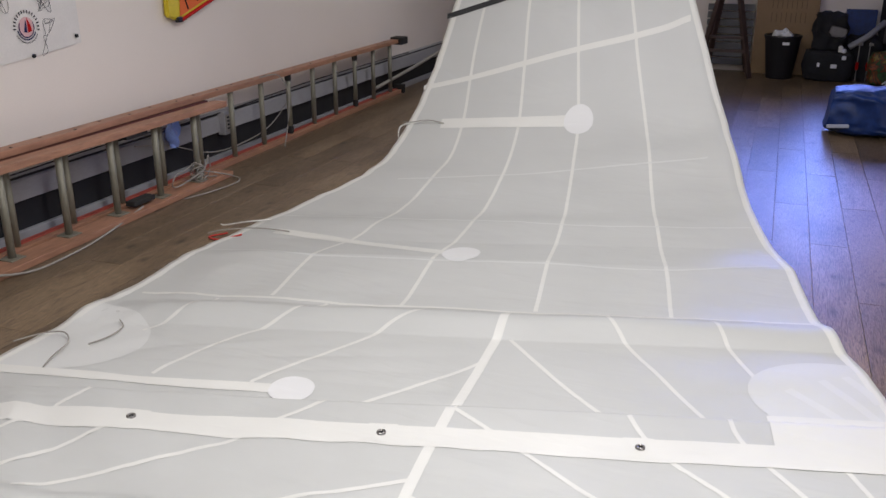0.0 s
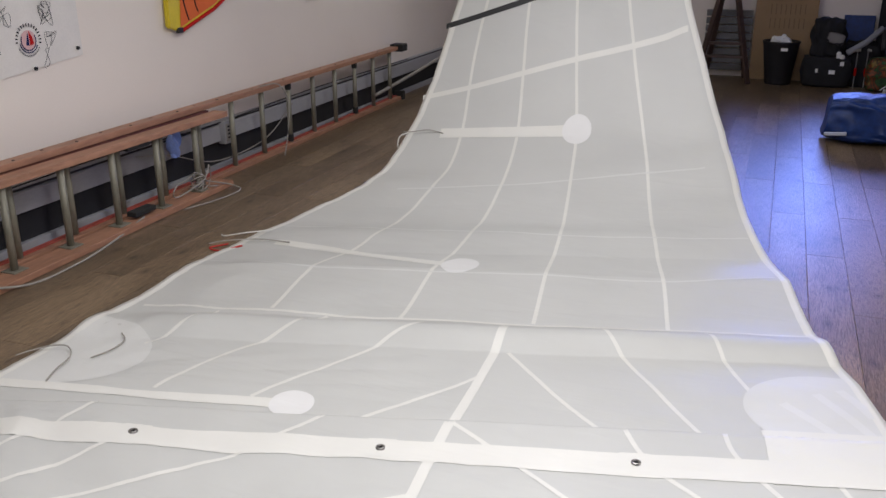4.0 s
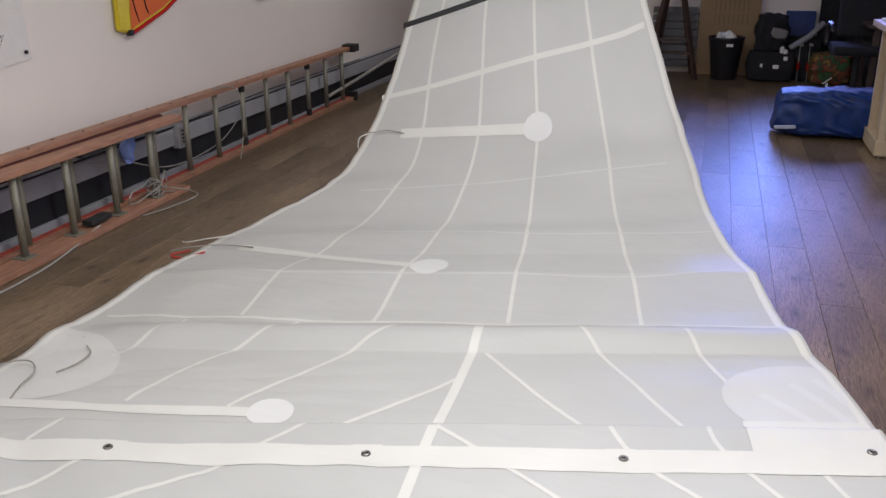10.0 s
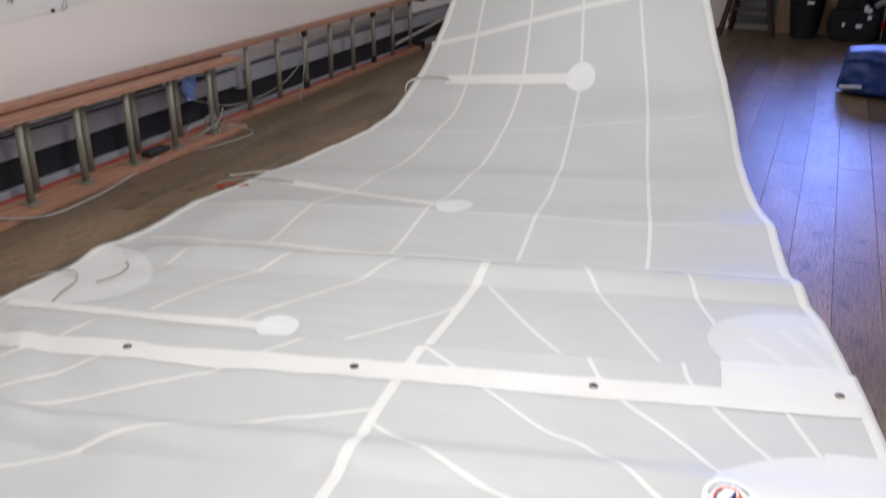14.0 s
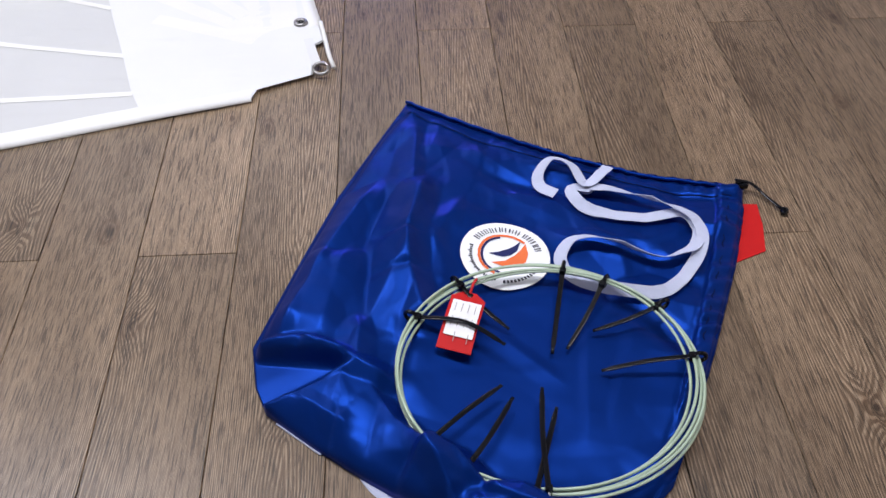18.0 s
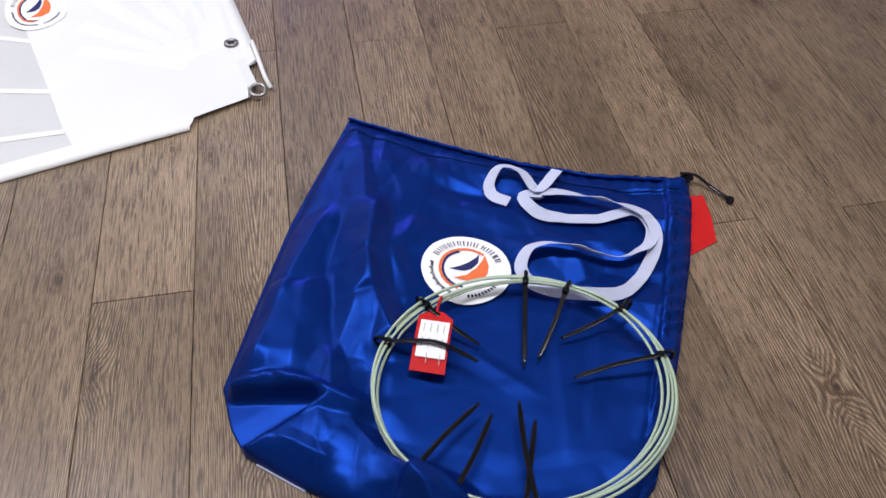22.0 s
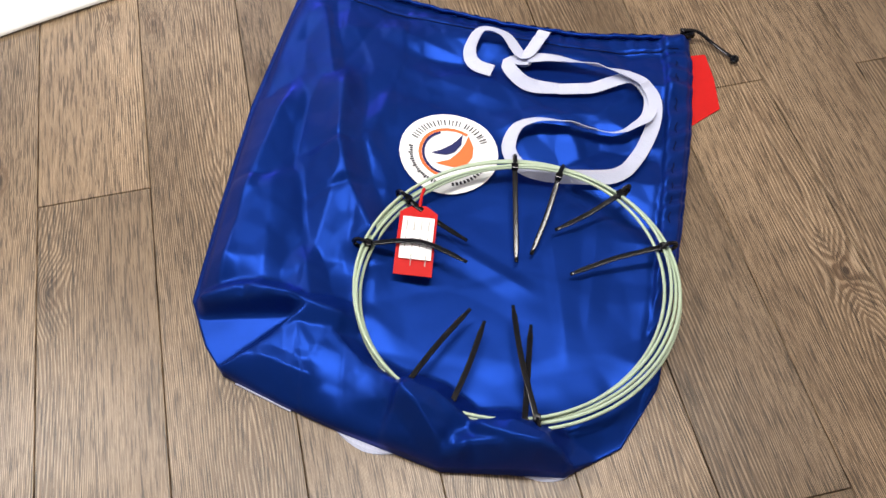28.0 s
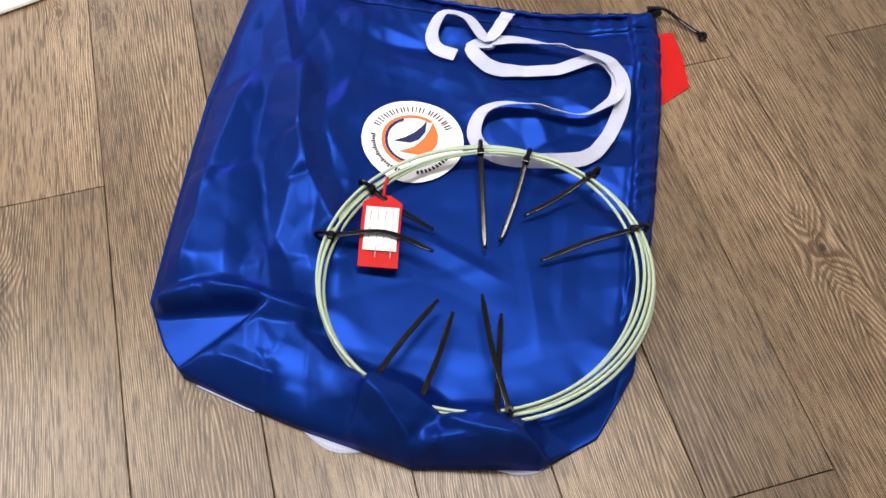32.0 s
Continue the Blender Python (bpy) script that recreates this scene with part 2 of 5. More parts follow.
YELLOW = plain("yellow_foil", (0.70, 0.55, 0.03), 0.4, vary=0.12, scale=10)


def nylon():
    """Shiny woven nylon: a deep blue with a broad soft gloss."""
    m, t, b = material("blue_nylon", 0.36, 0.5)
    co = node(t, "TexCoord").outputs["Object"]
    big = node(t, "TexNoise", [(0, co)], Scale=6.0, Detail=4.0).outputs[0]
    weave = node(t, "TexNoise", [(0, co)], Scale=900.0, Detail=1.0).outputs[0]
    crumple = node(t, "TexNoise", [(0, co)], Scale=22.0, Detail=3.0).outputs[0]
    t.links.new(ramp(t, big, [(0.3, (0.0036, 0.0215, 0.152)), (0.7, (0.0046, 0.0265, 0.186))]), b.inputs["Base Color"])
    b.inputs["Specular IOR Level"].default_value = 0.35
    b.inputs["Specular Tint"].default_value = (0.08, 0.22, 1, 1)
    n1 = node(t, "Bump", [("Height", weave)], Strength=0.12, Distance=0.0006).outputs[0]
    n2 = node(t, "Bump", [("Height", crumple), ("Normal", n1)], Strength=0.04, Distance=0.003).outputs[0]
    t.links.new(n2, b.inputs["Normal"])
    return m


NYLON = nylon()
THREAD = plain("dark_blue_thread", (0.002, 0.006, 0.045), 0.8, Specular_IOR_Level=0.1)
GLASS = material("window_glass", 0.02, 0.0, Transmission_Weight=1.0, IOR=1.45)[0]

# ---- building helpers ----


def part(name, bm, mat, parent=None, label="", smooth=False):
    """Links a bmesh as one mesh object, under a thing or a part where one is given."""
    me = bpy.data.meshes.new(name)
    bm.normal_update()
    bm.to_mesh(me)
    bm.free()
    if smooth:
        me.polygons.foreach_set("use_smooth", [True] * len(me.polygons))
    me.materials.append(mat)
    ob = new(name, me)
    if parent:
        ob.parent = parent
    if label:
        ob["label"] = label
    return ob


def thing(name, label, category, at=(0, 0, 0), group="", kind=""):
    ob = new(name)
    ob.location = at
    ob.empty_display_size = 0.1
    return tagged(ob, label, category, group, kind)


def box(lo, hi, bevel=0.0, bm=None, m=None):
    bm = bm or bmesh.new()
    c, s = [(a + b) / 2 for a, b in zip(lo, hi)], [b - a for a, b in zip(lo, hi)]
    r = bmesh.ops.create_cube(bm, size=1, matrix=(m or Matrix()) @ Matrix.Translation(c) @ Matrix.Diagonal((*s, 1)))
    if bevel:
        edges = list({e for v in r["verts"] for e in v.link_edges})
        bmesh.ops.bevel(bm, geom=edges, offset=bevel, segments=2, profile=0.6, affect="EDGES")
    return bm


def smooth_line(pts, step=0.02):
    """A soft curve through the points, at even steps."""
    pts = [Vector(p) for p in pts]
    out = []
    for i in range(len(pts) - 1):
        a, b = pts[max(i - 1, 0)], pts[i]
        c, d = pts[i + 1], pts[min(i + 2, len(pts) - 1)]
        n = max(1, int((c - b).length / step))
        for k in range(n):
            u = k / n
            out.append(0.5 * (2 * b + (c - a) * u + (2 * a - 5 * b + 4 * c - d) * u * u + (3 * b - a - 3 * c + d) * u ** 3))
    return out + [pts[-1]]


def tube(pts, r, sides=8, bm=None, closed=False, flat=1.0):
    """A round bar along the points; flat squashes it upright."""
    bm = bm or bmesh.new()
    pts = [Vector(p) for p in pts]
    rings, n = [], len(pts)
    for i, p in enumerate(pts):
        if closed:
            d = pts[(i + 1) % n] - pts[i - 1]
        else:
            d = pts[min(i + 1, n - 1)] - pts[max(i - 1, 0)]
        d = d.normalized()
        up = Vector((0, 0, 1)) if abs(d.z) < 0.95 else Vector((0, 1, 0))
        a = d.cross(up).normalized()
        b = a.cross(d)
        rings.append([bm.verts.new(p + r * (math.cos(w) * a + flat * math.sin(w) * b)) for w in (2 * math.pi * k / sides for k in range(sides))])
    for i in range(n if closed else n - 1):
        q, s = rings[i], rings[(i + 1) % n]
        for k in range(sides):
            bm.faces.new((q[k], q[(k + 1) % sides], s[(k + 1) % sides], s[k]))
    if not closed:
        bm.faces.new(rings[0][::-1])
        bm.faces.new(rings[-1])
    return bm


def lathe(profile, sides=20, at=(0, 0, 0), bm=None, squash=1.0):
    """A round body from (radius, height) steps."""
    bm = bm or bmesh.new()
    rings = [[bm.verts.new((at[0] + r * math.cos(w), at[1] + squash * r * math.sin(w), at[2] + h)) for w in (2 * math.pi * k / sides for k in range(sides))] for r, h in profile]
    for q, s in zip(rings, rings[1:]):
        for k in range(sides):
            bm.faces.new((q[k], q[(k + 1) % sides], s[(k + 1) % sides], s[k]))
    return bm


def grid_mesh(rows, bm=None):
    bm = bm or bmesh.new()
    vs = [[bm.verts.new(p) for p in row] for row in rows]
    for a, b in zip(vs, vs[1:]):
        for k in range(len(a) - 1):
            bm.faces.new((a[k], a[k + 1], b[k + 1], b[k]))
    return bm


def lerp_table(table, at):
    """Straight between the (place, value) pairs of a short table."""
    return float(np.interp(at, [p for p, _ in table], [v for _, v in table]))


def soft(a, b, v):
    u = min(1, max(0, (v - a) / (b - a)))
    return u * u * (3 - 2 * u)

# ---- large structure ----
PLANK, LONG, PHASE = 0.1825, 1.475, 0.088


def structure(name, bm, mat, label):
    return tagged(part(name, bm, mat), label, name.split("_")[0], kind="structure")


floor = structure("floor", box((WEST - 0.2, SOUTH - 0.2, -0.12), (EAST + 0.2, NORTH + 0.2, -0.009)), GAP, "dark underlay of the brown oak laminate floor")
structure("ceiling", box((WEST - 0.2, SOUTH - 0.2, CEIL), (EAST + 0.2, NORTH + 0.2, CEIL + 0.15)), CEIL_PAINT, "plain white painted ceiling over the workroom")
structure("wall_west", box((WEST - 0.2, SOUTH - 0.2, 0), (WEST, NORTH + 0.2, CEIL)), WHITE_PAINT, "long white painted wall behind the ladder")
structure("wall_east", box((EAST, SOUTH - 0.2, 0), (EAST + 0.2, NORTH + 0.2, CEIL)), WHITE_PAINT, "white painted side wall of the workroom")


def pierced_wall(name, y0, y1, x0, x1, z0, z1, label):
    """A wall across the room with one window opening."""
    bm = bmesh.new()
    for lo, hi in (((WEST, y0, 0), (x0, y1, CEIL)), ((x1, y0, 0), (EAST, y1, CEIL)), ((x0, y0, 0), (x1, y1, z0)), ((x0, y0, z1), (x1, y1, CEIL))):
        box(lo, hi, bm=bm)
    return structure(name, bm, WHITE_PAINT, label)


pierced_wall("wall_north", NORTH, NORTH + 0.2, -0.40, 2.30, 1.0, 2.15, "white painted end wall with a window")
pierced_wall("wall_south", SOUTH - 0.2, SOUTH, -1.65, 2.05, 0.65, 2.35, "white painted wall with a wide shop window")


def window(name, x0, x1, z0, z1, y, label):
    w = tagged(new(name), label, "window", kind="structure")
    for lo, hi in (((x0, y, z0), (x0 + 0.05, y + 0.06, z1)), ((x1 - 0.05, y, z0), (x1, y + 0.06, z1)), ((x0 + 0.05, y, z0), (x1 - 0.05, y + 0.06, z0 + 0.05)), ((x0 + 0.05, y, z1 - 0.05), (x1 - 0.05, y + 0.06, z1)), (((x0 + x1) / 2 - 0.02, y, z0 + 0.05), ((x0 + x1) / 2 + 0.02, y + 0.05, z1 - 0.05))):
        part("window_frame", box(lo, hi, 0.004), PAPER, w)
    for a, b in ((x0 + 0.05, (x0 + x1) / 2 - 0.02), ((x0 + x1) / 2 + 0.02, x1 - 0.05)):
        pane = part("pane", box((a, y + 0.02, z0 + 0.05), (b, y + 0.026, z1 - 0.05)), GLASS, w, "clear glass pane")
        pane.visible_shadow = False
    return w


window("window_1", -0.40, 2.30, 1.0, 2.15, NORTH + 0.08, "white framed window in the end wall")
window("window_2", -1.65, 2.05, 0.65, 2.35, SOUTH - 0.14, "wide white framed shop window")


def ceiling_tube(x, y):
    t = thing("ceiling_light", "unseen white fluorescent ceiling light", "lamp", (x, y, CEIL), "ceiling lights")
    part("housing", box((-0.7, -0.18, -0.07), (0.7, 0.18, 0), 0.008), PAPER, t)


for tx, ty, tw in TUBES:
    ceiling_tube(tx, ty)

# ---- the sail ----
SLANT = 0.265  # the foot, the folds and the reef run askew to the planks by this slope


def shape_height(x, y):
    """Height of the cloth: flat on the floor, folded across, then drawn up towards the ceiling."""
    v = y - 0.07 * (x + 1.1)
    z = 0.010 + RISE(v)
    w = y - SLANT * x
    for a, top, b, h, crisp, thin_right, thin_left in FOLDS:
        if a < w < b:
            u = (w - a) / (top - a) if w < top else (b - w) / (b - top)
            if crisp:
                u = u ** 1.15
            else:
                u = math.sin(u * math.pi / 2) if w < top else u * u * (3 - 2 * u)
            z += h * u * (0.85 + 0.25 * noise.noise((x * 1.3, a * 5, 0))) * (1 - thin_right * soft(-0.2, 0.35, x)) * (1 - thin_left * soft(2.05, 2.5, -x))
    flat = 1 - 0.6 * soft(4.5, 5.2, v)
    z += flat * (0.006 * noise.noise((x * 2.2, y * 2.6, 3)) + 0.0022 * noise.noise((x * 8, y * 9, 7)) + 0.006 * soft(0, 1, noise.noise((x * 0.9, w * 3.2, 11))))
    # soft wrinkles in the slack corner between the foot and the reef
    slack = (1 - soft(-1.0, -0.2, x)) * (1 - soft(2.3, 2.7, w))
    if slack:
        z += slack * (0.016 * abs(noise.noise((x * 1.6 + y * 1.2, y * 4.5 - x, 21))) + 0.009 * abs(noise.noise((x * 4 - y * 2, y * 8 + x * 2, 9))))
    # creases fanning out from the clew
    far = math.hypot(x + 2.45, y - 2.25)
    if far < 1.9:
        fan = math.atan2(y - 2.25, x + 2.45)
        z += 0.014 * soft(0.12, 0.5, far) * (1 - soft(1.0, 1.9, far)) * (noise.noise((fan * 4.5, far * 0.7, 2)) + 0.4 * abs(noise.noise((fan * 11, far * 1.5, 5))))
    # the slack luff curls up beside its tape where the sail is hoisted
    if v > 4.3:
        d = right(w) - x
        z += 0.018 * soft(4.3, 5.0, v) * (soft(0.0, 0.05, d) * (1 - soft(0.05, 0.19, d)) + 0.35 * soft(0.1, 0.2, d) * (1 - soft(0.2, 0.34, d)) * noise.noise((w * 3.1, 5, 1)))
    return max(z, 0.004)


RISE_STEPS = [(-5, 0), (3.9, 0.0), (4.2, 0.014), (4.5, 0.055), (4.88, 0.175), (5.25, 0.40), (5.42, 0.575), (5.58, 0.79), (5.8, 1.14), (6.0, 1.54), (6.15, 1.95), (6.28, 2.4), (6.36, 2.75)]
_ys = np.linspace(-5, 6.36, 2000)
_zs = np.interp(_ys, [a for a, _ in RISE_STEPS], [b for _, b in RISE_STEPS])
_zs = np.convolve(np.pad(_zs, 12, mode="edge"), np.ones(25) / 25, "valid")


def RISE(v):
    return float(np.interp(v, _ys, _zs))


# near side, crest, far side, height of the folds left from packing; a sharp crest or not; how far each dies away at either edge
FOLDS = [(1.875, 1.985, 2.10, 0.044, 0, 0.7, 0.4), (2.20, 2.645, 2.668, 0.030, 1, 0.35, 0.5), (3.235, 3.375, 3.52, 0.052, 0, 0.3, 0.65), (3.66, 4.045, 4.46, 0.044, 1, 0.3, 0.3), (4.35, 4.60, 4.80, 0.026, 0, 0.6, 0.6), (4.98, 5.22, 5.4, 0.014, 0, 0.6, 0.6)]
LEECH = [(1.2, -2.62), (2.89, -2.58), (4.11, -2.58), (4.52, -2.54), (5.0, -2.40), (5.21, -2.23), (5.44, -2.16), (5.79, -2.11), (6.19, -2.03), (6.9, -1.84)]
LUFF = [(1.2, 0.752), (1.44, 0.752), (1.445, 0.775), (1.50, 0.765), (2.13, 0.64), (2.78, 0.50), (3.07, 0.43), (3.27, 0.36), (3.55, 0.28), (4.04, 0.185), (4.16, 0.15), (4.6, 0.01), (5.06, -0.11), (5.41, -0.225), (5.74, -0.39), (5.96, -0.52), (6.9, -1.02)]
FOOT = [(-2.62, 1.24), (-1.16, 1.262), (-0.5, 1.25), (0.0, 1.255), (0.31, 1.262), (0.62, 1.262), (0.626, 1.292), (0.77, 1.318), (0.85, 1.318)]


def left(w):
    return lerp_table(LEECH, w) + 0.012 * noise.noise((w * 5.5, 3, 0)) + 0.005 * noise.noise((w * 16, 8, 0))


def right(w):
    return lerp_table(LUFF, w)


def place(x, w, lift=0.0):
    """A point of the cloth from its place across the room and its slanted distance, lifted off it."""
    y = w + SLANT * x
    z = shape_height(x, y)
    if lift:
        e = 0.02
        n = Vector((shape_height(x - e, y) - shape_height(x + e, y), shape_height(x, y - e) - shape_height(x, y + e), 2 * e)).normalized()
        return Vector((x, y, z)) + lift * n
    return Vector((x, y, z))


sail = thing("sail", "huge white mainsail spread over the floor, its far end hoisted", "sail", (-0.9, 2.5, 0))
inv = Matrix.Translation((0.9, -2.5, 0))


def sail_part(name, bm, mat, label="", smooth=True):
    bmesh.ops.transform(bm, matrix=inv, verts=bm.verts)
    return part(name, bm, mat, sail, label, smooth)


COLS, TOPW = 90, 6.75
rows = []
for i in range(740):
    u = i / 739
    row = []
    for k in range(COLS + 1):
        s = k / COLS
        foot = lerp_table(FOOT, -2.62 + s * 3.42)
        w = foot + (TOPW - foot) * u
        x = left(w) + s * (right(w) - left(w))
        row.append(place(x, w))
    rows.append(row)
body = sail_part("cloth", grid_mesh(rows), SAIL, "grey-white laminate sailcloth with packing folds")
thick = body.modifiers.new("thickness", "SOLIDIFY")
thick.thickness, thick.offset = 0.0015, -1


def strip(name, pts, width, mat, lift=0.0012, label="", ends=0.0, step=0.02):
    """A tape laid on the cloth along (x, y) points."""
    line = smooth_line([(x, y, 0) for x, y in pts], step)
    rows = []
    for i, p in enumerate(line):
        d = (line[min(i + 1, len(line) - 1)] - line[max(i - 1, 0)]).normalized()
        side = Vector((d.y, -d.x, 0)) * width / 2
        rows.append([place(q.x, q.y - SLANT * q.x, lift) for q in (p - side, p - side / 3, p + side / 3, p + side)])
    return sail_part(name, grid_mesh(rows), mat, label)


def disc(name, x, y, r, mat, lift=0.002, rx=None, label=""):
    """A round patch on the cloth, kept inside the sail's edges."""
    rows = []
    for i in range(19):
        row = []
        for k in range(73):
            a = 2 * math.pi * k / 72
            q = (rx or r) * math.cos(a) * i / 18 + x
            v = r * math.sin(a) * i / 18 + y
            w = v - SLANT * q
            row.append(place(min(right(w) - 0.01, max(left(w) + 0.01, q)), w, lift))
        rows.append(row)
    return sail_part(name, grid_mesh(rows), mat, label)


def edge_tape(name, table, w0, w1, width, side, label):
    """The folded hem along one edge of the sail."""
    rows, n = [], int((w1 - w0) / 0.015)
    for i in range(n + 1):
        w = w0 + (w1 - w0) * i / n
        x = left(w) if side > 0 else lerp_table(table, w)
        rows.append([place(x - side * 0.004, w) - Vector((0, 0, 0.004)), place(x - side * 0.004, w, 0.003), place(x + side * width * 0.5, w, 0.003), place(x + side * width, w, 0.0014)])
    return sail_part(name, grid_mesh(rows), TAPE, label)


edge_tape("leech_hem", LEECH, 1.25, TOPW, 0.038, 1, "white folded hem of the leech")
edge_tape("luff_hem", LUFF, 1.52, TOPW, 0.036, -1, "white folded hem and bolt rope of the luff")
rows = []
for i in range(160):
    x = -2.6 + i / 159 * 3.22
    f = lerp_table(FOOT, x)
    rows.append([place(x, f - 0.004) - Vector((0, 0, 0.004)), place(x, f - 0.004, 0.003), place(x, f + 0.025, 0.003), place(x, f + 0.048, 0.0014)])
sail_part("foot_hem", grid_mesh(rows), TAPE, "white folded hem of the foot")

# seams that run up the sail
SEAM = 0.018
strip("seam", [(-1.93, 3.06), (-1.97, 3.50), (-1.92, 3.86), (-1.88, 4.18), (-1.81, 4.65), (-1.77, 4.93), (-1.79, 5.19), (-1.82, 5.40), (-1.83, 5.56), (-1.81, 5.75), (-1.72, 6.1)], SEAM, TAPE)
strip("seam", [(-1.37, 3.17), (-1.41, 3.64), (-1.42, 3.86), (-1.41, 4.26), (-1.41, 4.80), (-1.43, 5.15), (-1.49, 5.49), (-1.53, 5.72), (-1.55, 6.05)], SEAM, TAPE)
strip("seam", [(-0.82, 3.31), (-0.89, 3.79), (-0.95, 4.34), (-1.03, 4.92), (-1.08, 5.25), (-1.17, 5.58), (-1.22, 5.76), (-1.30, 6.1)], SEAM, TAPE)
strip("seam", [(-0.28, 3.44), (-0.36, 3.91), (-0.51, 4.59), (-0.66, 5.22), (-0.82, 5.63), (-0.89, 5.79), (-1.02, 6.1)], SEAM, TAPE)
# seams across
strip("cross_seam", [(-2.50, 2.92), (-1.87, 3.05), (-1.39, 3.16), (-0.81, 3.29), (-0.28, 3.43), (0.26, 3.57)], 0.02, TAPE)
strip("cross_seam", [(-2.11, 5.32), (-1.81, 5.40), (-1.50, 5.49), (-1.17, 5.58), (-0.83, 5.66), (-0.52, 5.74)], 0.023, TAPE)
strip("cross_seam", [(-2.45, 4.06), (-1.41, 4.26), (-0.95, 4.33), (-0.48, 4.43), (-0.02, 4.55)], 0.012, DOUBLE)
strip("cross_seam", [(-2.0, 4.62), (-1.42, 4.78), (-1.01, 4.91), (-0.61, 5.02), (-0.30, 5.10)], 0.011, DOUBLE)
strip("cross_seam", [(-2.52, 3.46), (-1.95, 3.51), (-1.42, 3.64), (-0.89, 3.79), (-0.36, 3.91), (0.12, 4.12)], 0.014, DOUBLE)
strip("draft_stripe", [(-2.06, 5.625), (-1.75, 5.71), (-1.45, 5.79), (-1.1, 5.88)], 0.021, BLACKTAPE, 0.003, label="black draft stripe")
# the broad seam between the foot panels and those fanning from the corners
strip("broad_seam", [(-0.74, 1.12), (-0.775, 1.5), (-0.80, 1.78), (-0.83, 1.93), (-0.85, 2.2), (-0.865, 2.42), (-0.875, 2.7), (-0.895, 3.05), (-0.915, 3.24)], 0.035, TAPE, 0.0018, "broad white double seam")
for pts in (
    [(-0.84, 3.01), (-0.60, 2.75), (-0.39, 2.56)],
    [(-0.56, 3.34), (-0.44, 3.16), (-0.23, 2.86), (-0.07, 2.64)],
    [(-0.13, 3.44), (-0.04, 3.22), (0.07, 2.98), (0.16, 2.78)],
    [(-1.19, 3.17), (-1.32, 2.93), (-1.45, 2.65), (-1.60, 2.36)],
    [(-1.67, 3.08), (-1.76, 2.82), (-1.85, 2.66), (-1.97, 2.30)],
    [(-2.14, 2.97), (-2.17, 2.71), (-2.23, 2.58)],
    [(-0.88, 2.79), (-1.00, 2.60), (-1.20, 2.33)],
    [(-0.73, 1.39), (-0.33, 1.41), (-0.06, 1.44), (0.10, 1.45), (0.35, 1.46)],
    [(-0.82, 1.93), (-0.77, 1.91), (-0.51, 1.80), (-0.22, 1.74), (-0.01, 1.68), (0.31, 1.61)],
    [(-0.85, 2.40), (-0.78, 2.36), (-0.36, 2.12), (-0.19, 2.07), (0.01, 1.93), (0.23, 1.83)],
    [(-0.318, 2.568), (-0.247, 2.45), (-0.16, 2.36), (0.04, 2.22), (0.21, 2.07)],
    [(-0.008, 2.657), (0.033, 2.537), (0.14, 2.40), (0.31, 2.22)],
    [(0.33, 2.49), (0.44, 2.29)],
    [(-0.78, 1.52), (-1.04, 1.35), (-1.44, 1.14), (-1.9, 0.9)],
    [(-1.78, 2.03), (-1.86, 1.91), (-1.92, 1.78), (-2.0, 1.64), (-2.08, 1.45)],
    [(-1.27, 2.33), (-1.36, 2.15), (-1.48, 1.95), (-1.69, 1.75), (-1.89, 1.57)],
    [(-2.05, 2.12), (-2.12, 1.9), (-2.16, 1.72)],
    [(-0.83, 2.01), (-1.16, 1.78), (-1.44, 1.57), (-1.66, 1.34), (-2.0, 1.0)],
):
    strip("seam", pts, 0.0165, TAPE)

# reef band, its patches and rings
strip("reef_band", [(-2.55, 1.785), (-2.23, 1.872), (-0.83, 2.228), (0.16, 2.49)], 0.112, TAPE, 0.0021, "white doubled reef band")
GROMMETS = [(-1.81, 1.99), (-1.02, 2.19), (-0.25, 2.39), (0.485, 2.63)]


def grommet(x, y, r=0.0155, name="grommet"):
    p = place(x, y - SLANT * x, 0.0045)
    prof = [(0.45 * r, 0), (0.5 * r, 0.003), (0.72 * r, 0.005), (0.95 * r, 0.003), (r, -0.002)]
    g = sail_part(name, lathe(prof, 18, p), STEEL, "dull steel eyelet ring")
    part("hole", lathe([(0.001, 0.0012), (0.5 * r, 0.0012)], 18, inv @ p), BLACK_HOLE, g)


for gx, gy in GROMMETS[:3]:
    strip("eyelet_patch", [(gx - 0.045, gy - 0.012), (gx + 0.045, gy + 0.012)], 0.1, TAPE, 0.0028, "square eyelet patch")
for gx, gy in GROMMETS:
    grommet(gx, gy)
grommet(0.713, 1.733, 0.018)


def span(name, edge, w0, w1, mat, lift, label, n=60, m=30):
    """A patch from a curved inner edge, given as (w, x) pairs, to the luff."""
    rows = []
    for i in range(n + 1):
        w = w0 + (w1 - w0) * i / n
        a, b = lerp_table(edge, w), right(w) - 0.004
        rows.append([place(a + (b - a) * k / m, max(w, lerp_table(FOOT, a + (b - a) * k / m)), lift) for k in range(m + 1)])
    return sail_part(name, grid_mesh(rows), mat, label)


